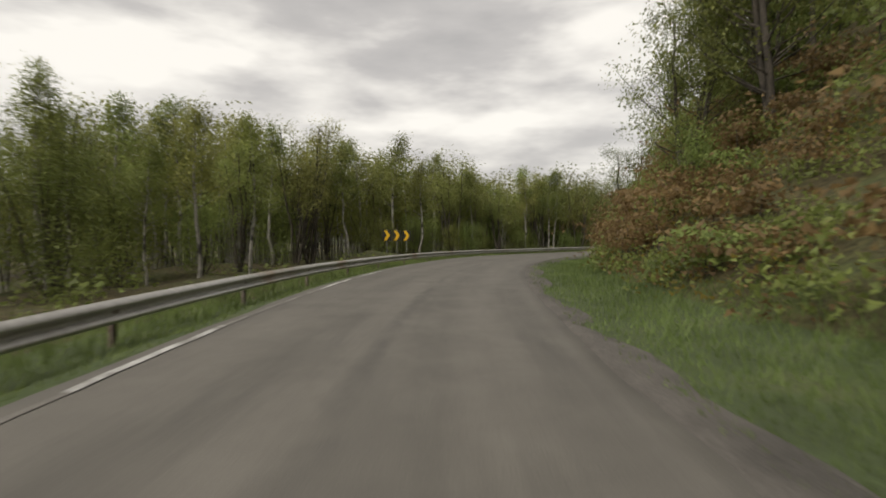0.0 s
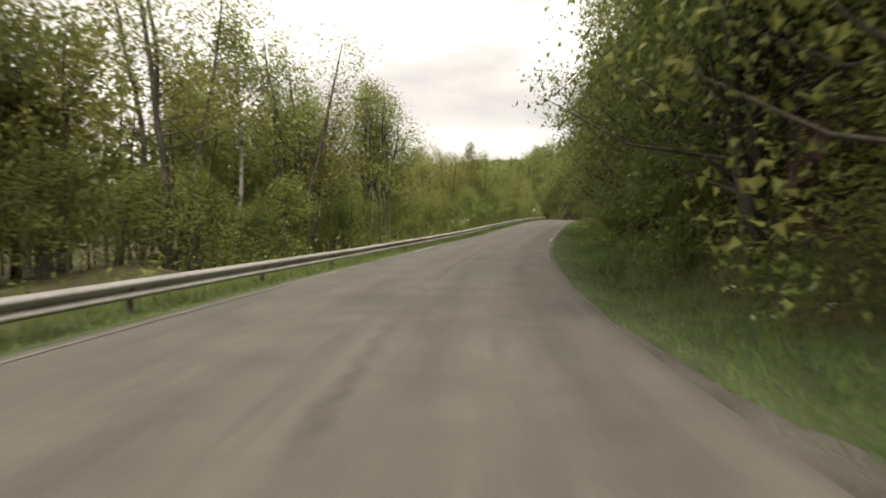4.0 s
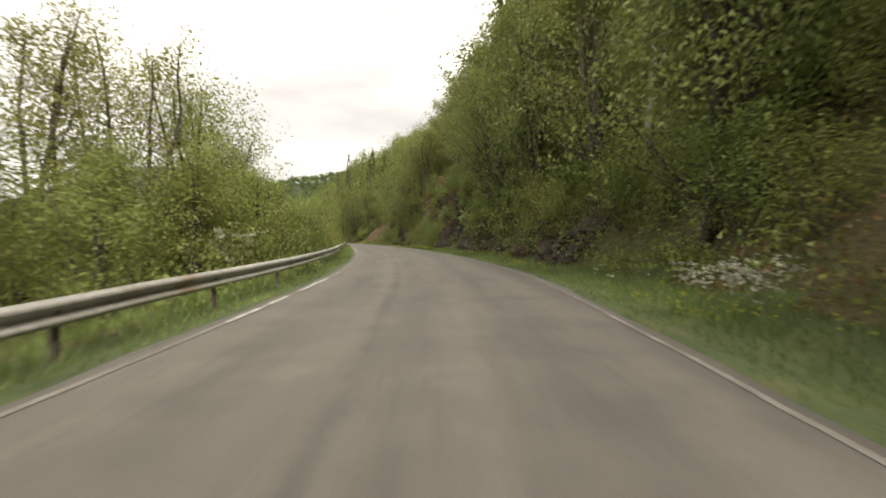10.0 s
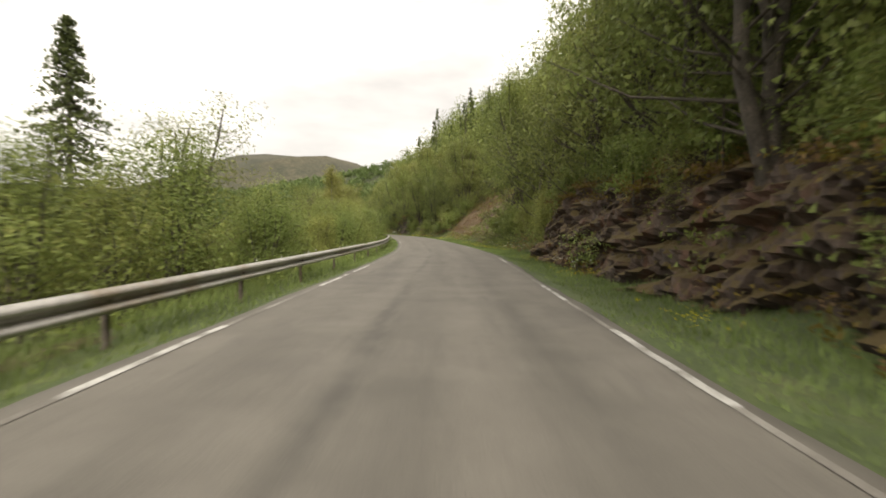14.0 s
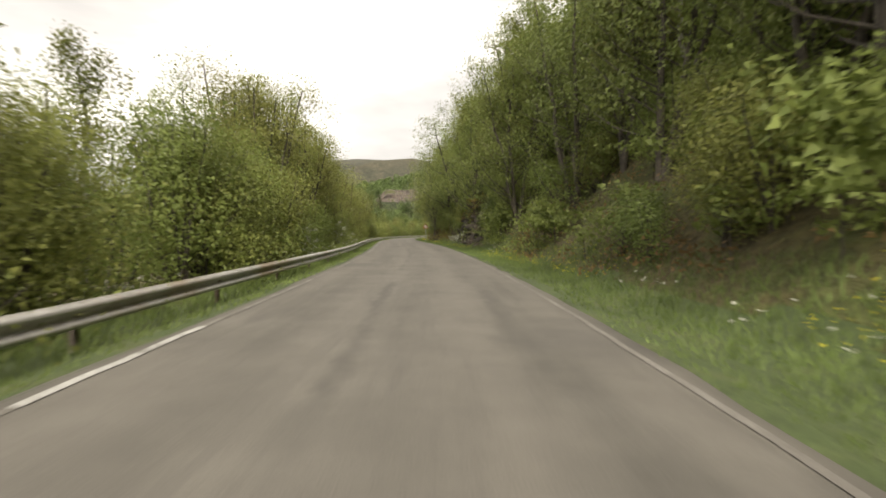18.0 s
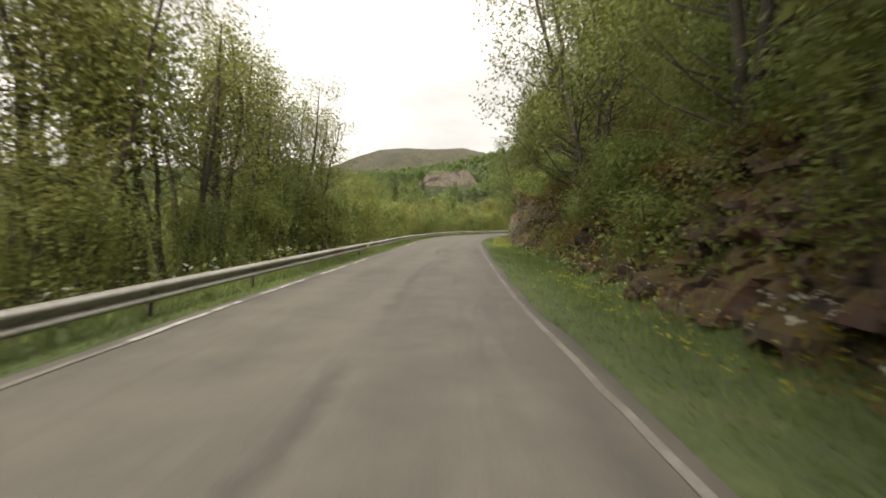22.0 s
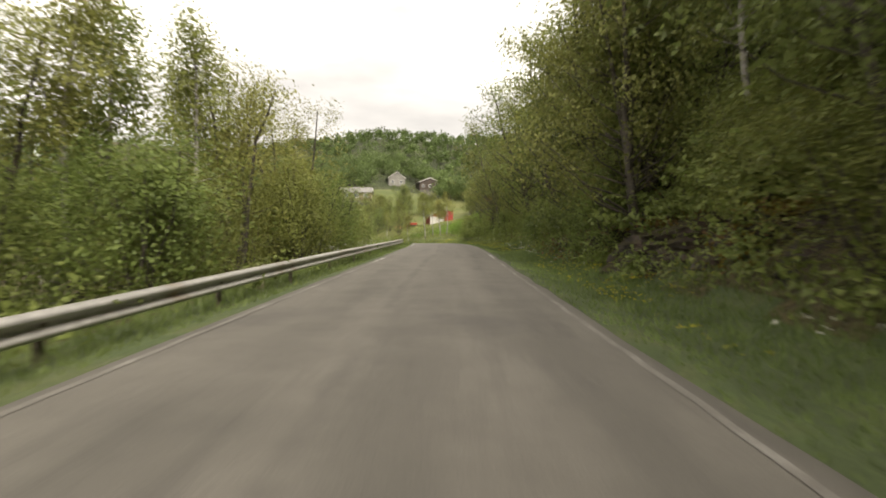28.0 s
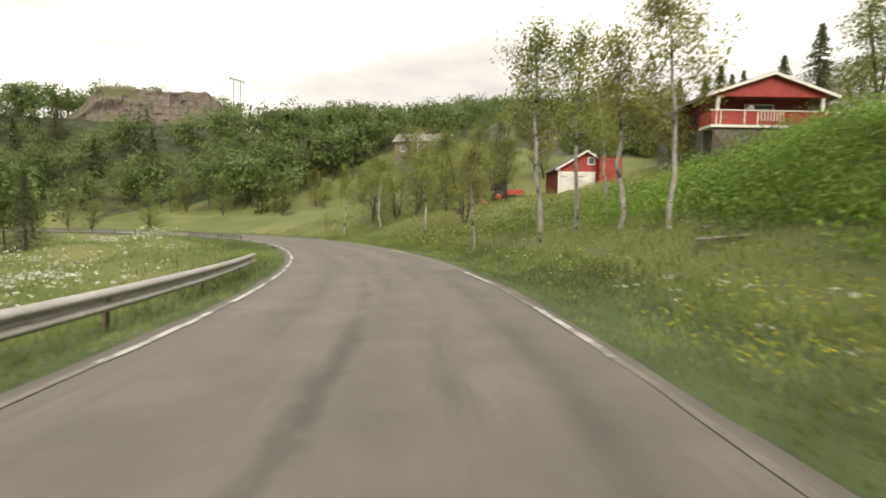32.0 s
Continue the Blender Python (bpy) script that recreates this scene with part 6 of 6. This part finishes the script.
def cottage(name, x, y, turn, w, d, wall_h, rise, wall, roof, label, windows=2, base=2.0, sink=0.3, z=None):
    z = ground_at(x, y) if z is None else z
    root = thing(name, (x, y, z - sink), label, "house", turn=turn)
    part("foundation", boxed(0.05, w - 0.05, 0.05, d - 0.05, -base, 0.35), root, mat=STONEWORK)
    part("wall", boxed(0, w, 0.12, d - 0.12, 0.35, wall_h), root, mat=wall)
    for y0, y1 in ((0.0, 0.12), (d - 0.12, d)):
        part("gable", gable_wall(0, w, 0.35, wall_h, wall_h + rise, y0, y1), root, mat=wall)
    roof_slabs(root, 0, w, wall_h, wall_h + rise, -0.3, d + 0.3, roof)
    for i in range(windows):
        cx = w * (i + 0.5) / windows
        window(root, cx - 0.5, cx + 0.5, 0, 1.2, 2.3)
    part("chimney", boxed(w * 0.55, w * 0.55 + 0.5, d * 0.5, d * 0.5 + 0.5, wall_h + rise * 0.6, wall_h + rise + 0.7), root, mat=STONEWORK)
    return root


def red_house():
    w, deck = 8.2, 1.6
    x, y = from_end(1252, 36.3)
    floor = END_EYE.z + 1.3 + (381 - 213) / 910 * 36.3
    root = thing("red_house", (x, y, floor), "red wooden house with balcony and white trim on a bank", "house", turn=-END_YAW)
    part("foundation", boxed(0.1, w - 0.1, deck, 9.5, -3.5, -0.05), root, mat=STONEWORK)
    # recessed wall and balcony ceiling are coloured darker than gables and balcony front
    part("wall", boxed(0.35, w - 0.35, deck, 9.5, -0.05, 2.15), root, mat=RED_WALL_DARK)
    part("gable", plate([(0.0, 2.0), (w, 2.0), (w, 2.12), (w / 2, 3.5), (0.0, 2.12)], 0.25, 0.37), root, "red boarded gable", RED_WALL)
    part("rear_gable", plate([(0.35, 2.0), (w - 0.35, 2.0), (w - 0.35, 2.15), (w / 2, 3.4), (0.35, 2.15)], 9.38, 9.5), root, mat=RED_WALL)
    part("ceiling_board", boxed(0.0, w, 0.37, deck, 2.1, 2.16), root, mat=RED_WALL_DARK)
    roof_slabs(root, 0.0, w, 2.15, 3.55, 0.0, 9.9, ROOF_DARK, 0.55, 0.16)
    for px in (0.3, w - 0.55):
        part("post", boxed(px, px + 0.22, 0.28, 0.5, 0.0, 2.05, 0.01), root, "white post", TRIM)
    window(root, 3.0, 5.1, deck, 0.75, 1.75)
    part("deck", boxed(-0.25, w + 0.25, -0.1, deck, -0.2, -0.02), root, "pale deck edge", TRIM)
    rail = part("balcony", boxed(-0.2, w + 0.2, -0.06, -0.02, 0.02, 0.92), root, "red boarded balcony front", RED_WALL)
    part("handrail", boxed(-0.28, w + 0.28, -0.12, 0.04, 0.92, 1.0, 0.01), rail, "pale handrail", TRIM)
    for i in range(9):
        part("baluster", boxed(3.0 + 0.22 * i, 3.06 + 0.22 * i, -0.085, -0.062, 0.25, 0.92), rail, "pale baluster", TRIM)
    for px in (0.1, 0.4, 2.05, 2.95, w - 0.5, w - 0.15, w + 0.1):
        part("rail_post", boxed(px, px + 0.07, -0.085, -0.062, 0.0, 0.95), rail, mat=TRIM)
    part("side_balcony", boxed(-0.2, -0.14, -0.02, deck, 0.02, 0.92), root, mat=RED_WALL)
    part("stair_side", plate([(w + 0.25, -0.2), (w + 2.0, -0.95), (w + 2.0, -0.1), (w + 0.25, 0.95)], 0.0, 0.06), root, "red boarded stair side", RED_WALL)
    part("stair_rail", plate([(w + 0.25, 0.95), (w + 2.05, -0.1), (w + 2.05, 0.02), (w + 0.25, 1.07)], -0.04, 0.08), root, "pale stair rail", TRIM)
    screen = part("lattice", boxed(0.0, w, 0.12, 0.16, -2.6, -0.2), root, "dark board behind the lattice", BROWN_WALL)
    for i in range(34):
        bm = boxed(-0.035, 0.035, 0.06, 0.1, -1.45, 1.45, 0.0, Matrix.Translation((0.9 + i * 0.2, 0, -1.4)) @ Matrix.Rotation(-0.7, 4, "Y"))
        part("slat", bm, screen, mat=OLD_WOOD)
    pot = thing("flower_pot", (x, y, floor), "pale flower pot standing on the balcony", "flower pot", turn=-END_YAW)
    v, f = tube([(2.65, 0.25, 0.0), (2.65, 0.25, 0.3), (2.65, 0.25, 0.95), (2.65, 0.25, 1.2), (2.65, 0.25, 1.38)], [0.14, 0.2, 0.2, 0.26, 0.08], 12)
    part("pot", smooth(mesh_of("pot", v, f, OLD_WOOD)), pot)


def red_shed():
    x, y = from_end(985, 40.2)
    z = END_EYE.z + 1.3 + (381 - 338) / 910 * 40.2
    root = thing("red_shed", (x, y, z), "small red wooden shed with white doors", "shed", turn=-END_YAW)
    w = 4.2
    part("foundation", boxed(0, w, 0.1, 5.0, -1.5, 0.0), root, mat=STONEWORK)
    part("wall", boxed(0, w, 0.12, 5.0, 0.0, 2.0), root, mat=RED_WALL)
    part("gable", gable_wall(0, w, 0.0, 2.0, 3.3, 0.0, 0.12), root, mat=RED_WALL)
    roof_slabs(root, 0, w, 2.0, 3.3, -0.25, 5.2, ROOF_DARK, 0.3, 0.1)
    for k in range(2):
        door = part("door", boxed(0.12 + 1.36 * k, 1.44 + 1.36 * k, -0.05, -0.006, 0.02, 1.72), root, "white boarded door", WHITE_WALL)
        part("hinge", boxed(0.16 + 1.36 * k, 0.6 + 1.36 * k, -0.06, -0.052, 1.3, 1.36), door, mat=SIGN_BLACK)
    part("corner_board", boxed(-0.06, 0.1, -0.06, -0.003, 0.0, 2.0), root, "white corner board", TRIM)
    window(root, 2.2, 2.75, 0.0, 2.25, 2.85)
    part("annex", boxed(2.95, w + 0.45, -0.7, 0.0, -0.1, 2.9), root, "red boarded annex", RED_WALL)
    part("annex_roof", plate([(2.8, 2.9), (w + 0.6, 2.9), (w + 0.6, 3.0), (2.8, 3.0)], -0.85, 0.1), root, mat=ROOF_DARK)


red_house()
red_shed()
gx, gy = from_end(1085, 47.0)
cottage("white_garage", gx, gy, -END_YAW + 0.5, 3.6, 5.0, 2.0, 1.5, WHITE_WALL, ROOF_GREY, "white outbuilding with a grey roof behind the shed", 1, z=END_EYE.z + 2.0)
ochre = cottage("ochre_house", 424.1, 438.4, 0.67, 6.5, 8.5, 2.8, 1.5, YELLOW_WALL, ROOF_GREY, "ochre wooden house with a long grey roof among trees", 2, base=5.0, z=ground_at(424.0, 443.7) - 0.5)
for y0 in (0.9, 3.6, 6.3):
    pane = part("window", boxed(-0.04, 0.05, y0, y0 + 1.3, 1.2, 2.4), ochre, "white-framed window", TRIM)
    part("pane", boxed(-0.055, -0.042, y0 + 0.1, y0 + 1.2, 1.3, 2.3), pane, "dark glass pane", GLASS)
cottage("brown_house", 466.0, 452.0, -0.75, 7.5, 8.0, 3.2, 1.5, BROWN_WALL, ROOF_PALE, "dark brown house with a pale roof on the hillside", 3)
cottage("grey_house", 458.0, 460.0, -0.75, 6.0, 8.0, 3.2, 2.2, GREY_WALL, ROOF_GREY, "grey house with a steep roof on the hillside", 2)


def tractor():
    x, y = from_end(895, 46.0)
    root = thing("tractor", (x, y, ground_at(x, y)), "small red tractor parked by the shed", "tractor", turn=0.6)
    red = noisy("tractor_red", [(0.3, (0.34, 0.05, 0.03)), (0.7, (0.46, 0.09, 0.05))], 2.0, 15.0, 0.5, 0.0, spread=0.2)
    part("bonnet", boxed(-0.32, 0.32, -1.5, 0.0, 0.75, 1.25, 0.06), root, mat=red)
    part("chassis", boxed(-0.25, 0.25, -1.6, 1.0, 0.45, 0.75, 0.03), root, mat=SIGN_BLACK)
    cab = part("cab", boxed(-0.5, 0.5, 0.0, 1.1, 0.75, 2.1, 0.05), root, "dark cab", SIGN_BLACK)
    part("windscreen", boxed(-0.42, 0.42, -0.02, 0.0, 1.3, 2.0), cab, mat=GLASS)
    for sx, sy, r in ((-1, -1.2, 0.35), (1, -1.2, 0.35), (-1, 0.7, 0.6), (1, 0.7, 0.6)):
        v, f = tube([(sx * 0.42, 0, 0), (sx * 0.44, 0, 0), (sx * 0.7, 0, 0), (sx * 0.72, 0, 0)], [r * 0.5, r, r, r * 0.5], 18)
        wheel = part("wheel", mesh_of("wheel", v, f, SIGN_BLACK), root)
        wheel.location = (0, sy, r)
        v, f = tube([(sx * 0.5, 0, 0), (sx * 0.73, 0, 0), (sx * 0.735, 0, 0)], [r * 0.5, r * 0.5, 0.02], 14)
        part("rim", mesh_of("rim", v, f, red), wheel)


def tarpaulin():
    x, y = from_end(840, 44.0)
    g = np.linspace(-1, 1, 13)
    a, b = np.meshgrid(g, g, indexing="ij")
    h = 0.95 * np.clip(1 - (a ** 4 + b ** 4) * 0.5 - 0.35 * np.abs(a), 0, 1) + 0.12 * wave(a, b, 0.3, 3)
    mat = noisy("orange_tarpaulin", [(0.3, (0.45, 0.13, 0.07)), (0.7, (0.6, 0.3, 0.2))], 1.5, 8.0, 0.6, 0.2, 0.03)
    me = smooth(mesh_of("tarpaulin", np.stack([a * 1.5, b, np.where(np.maximum(np.abs(a), np.abs(b)) > 0.95, -0.3, h)], -1).reshape(-1, 3), grid_faces(13, 13), mat))
    ob = new("tarpaulin", me)
    ob.matrix_world = Matrix.Translation((x, y, ground_at(x, y))) @ Matrix.Rotation(0.4, 4, "Z")
    tagged(ob, "faded orange tarpaulin over a heap on the grass", "tarpaulin")


tractor()
tarpaulin()


def bank_trees():
    rnd = random.Random(16)
    for px, depth, k in ((1185, 13.5, 0.72), (1093, 15.0, 0.70), (1015, 19.0, 0.80), (953, 18.5, 0.84), (838, 23.0, 0.50), (753, 32.0, 0.56), (672, 41.0, 0.62), (609, 46.0, 0.62), (1068, 21, 0.62), (575, 52, 0.62)):
        x, y = from_end(px, depth)
        plant("birch", x, y, k, rnd)
    for px, depth, k in ((700, 44, 0.85), (735, 40, 0.8), (790, 38, 0.8), (822, 33, 0.75), (842, 42, 0.9), (775, 46, 0.9), (660, 48, 0.85), (880, 46, 0.85), (265, 68, 0.75), (395, 72, 0.78), (500, 70, 0.7), (160, 62, 0.6), (330, 80, 0.8), (120, 70, 0.8), (560, 76, 0.8), (60, 55, 0.7), (640, 66, 0.8), (880, 62, 0.9), (960, 60, 0.9), (820, 66, 0.9), (738, 50, 1.05), (760, 52, 1.1), (782, 56, 1.05), (868, 60, 1.25), (886, 64, 1.25)):
        x, y = from_end(px, depth)
        plant("grove", x, y, k * 0.62, rnd)
    for px, depth, k in ((1200, 40, 0.9), (1540, 30, 1.1), (1500, 45, 1.0), (1170, 50, 1.0)):
        x, y = from_end(px, depth)
        plant("alder", x, y, k, rnd)
    for px, depth, k in ((1190, 62, 0.85), (1280, 60, 0.8), (1300, 58, 0.75), (1440, 60, 0.8), (45, 33, 0.5), (105, 110, 0.9), (1235, 56, 0.8)):
        x, y = from_end(px, depth)
        plant("spruce", x, y, k, rnd)


def fallen_branch(s, u, length, turn, tilt, label, seed):
    """A bare grey limb with a few broken twigs lying on the bank."""
    rng = np.random.default_rng(seed)
    q = np.linspace(0, 1, 7)
    line = np.stack([q * length, 0.06 * length * np.sin(q * 4 + seed), 0.05 * length * np.sin(q * 3)], -1)
    x, y, z = [float(v[0]) for v in at_road([s], [u])]
    root = thing("fallen_branch", (x, y, z + 0.12), label, "branch", "fallen branches", turn=turn)
    root.rotation_euler.y = tilt
    v, f = tube(line, 0.045 * (1.1 - q), 7)
    part("limb", smooth(mesh_of("limb", v, f, OLD_WOOD)), root)
    for i in (2, 3, 4, 5):
        d = rng.normal(size=3) * (0.3, 0.5, 0.35) * length * 0.35
        v, f = tube([line[i], line[i] + d * 0.6, line[i] + d + (0, 0, 0.05)], [0.02, 0.013, 0.004], 5)
        part("twig", smooth(mesh_of("twig", v, f, OLD_WOOD)), root)


for k, (s, u, length, turn, tilt) in enumerate(((517.5, 7.4, 2.6, -0.6, 0.35), (518.2, 7.2, 2.0, -0.9, 0.3), (553.0, 6.6, 2.2, -0.5, 0.02), (553.6, 6.3, 1.7, -1.1, 0.0), (554.5, 7.0, 1.8, -0.2, 0.03))):
    fallen_branch(s, u, length, turn, tilt, "bare grey fallen branch lying on the bank", k + 1)


def power_mast():
    x, y = from_end(422, 168.0)
    foot = ground_at(x, y)
    top = END_EYE.z + 44.0 - foot
    root = thing("power_mast", (x, y, foot), "wooden twin-pole power line mast on the hilltop", "mast", turn=0.3)
    for px in (-1.3, 1.3):
        v, f = tube([(px, 0, -1), (px, 0, top / 2), (px, 0, top)], [0.18, 0.16, 0.13], 8)
        part("pole", mesh_of("pole", v, f, OLD_WOOD), root)
    part("crossbar", boxed(-2.8, 2.8, -0.12, 0.12, top - 0.35, top - 0.05), root, mat=OLD_WOOD)
    for px in (-2.6, 0, 2.6):
        v, f = tube([(px, 0, top - 0.3), (px, 0, top - 0.6), (px, 0, top - 1.1)], [0.05, 0.09, 0.05], 8)
        part("insulator", mesh_of("insulator", v, f, SIGN_BLACK), root)


def hill_cliff():
    """The bare rock wall below the hilltop."""
    rows, cols = 70, 30
    a, v = np.meshgrid(np.linspace(7, 22, rows), np.linspace(-3, 11.0, cols), indexing="ij")
    n = np.sin(np.floor(a * 3.1) * 12.99 + np.floor(v / 1.7) * 78.2) * 43758.5
    out = 0.6 * (n - np.floor(n)) + 1.2 * wave(a, v, 3.0, 2)
    d = 141 - out + v * 0.45 + 0.25 * (a - 14) ** 2 * 0.6
    b = np.radians(a)
    x, y = VALLEY_END.x + d * np.sin(b), VALLEY_END.y + d * np.cos(b)
    s, u = road_near(x, y)
    base = np.repeat(height(s, u, x.ravel(), y.ravel()).reshape(x.shape)[:, :1], cols, 1)
    env = step(7, 10, a) * (1 - step(18, 22, a))
    z = base - 1.5 + v * (0.35 + 0.65 * env)
    pts = np.stack([x, y, z], -1)
    mid = pts[rows // 2, 0]
    root = thing("hill_crag", tuple(mid), "bare grey-brown crag on the wooded hill", "crag")
    for i in range(0, rows - 1, 10):
        cut = pts[i:i + 11] - mid
        me = mesh_of("buttress", cut.reshape(-1, 3), grid_faces(*cut.shape[:2]), CRAG_ROCK)
        me.shade_flat()
        part("buttress", me, root)


bank_trees()
power_mast()
hill_cliff()
for kind in PROTOS:
    for root in PROTOS[kind]:
        if root.name not in USED:
            for ob in (*root.children, root):
                bpy.data.objects.remove(ob)
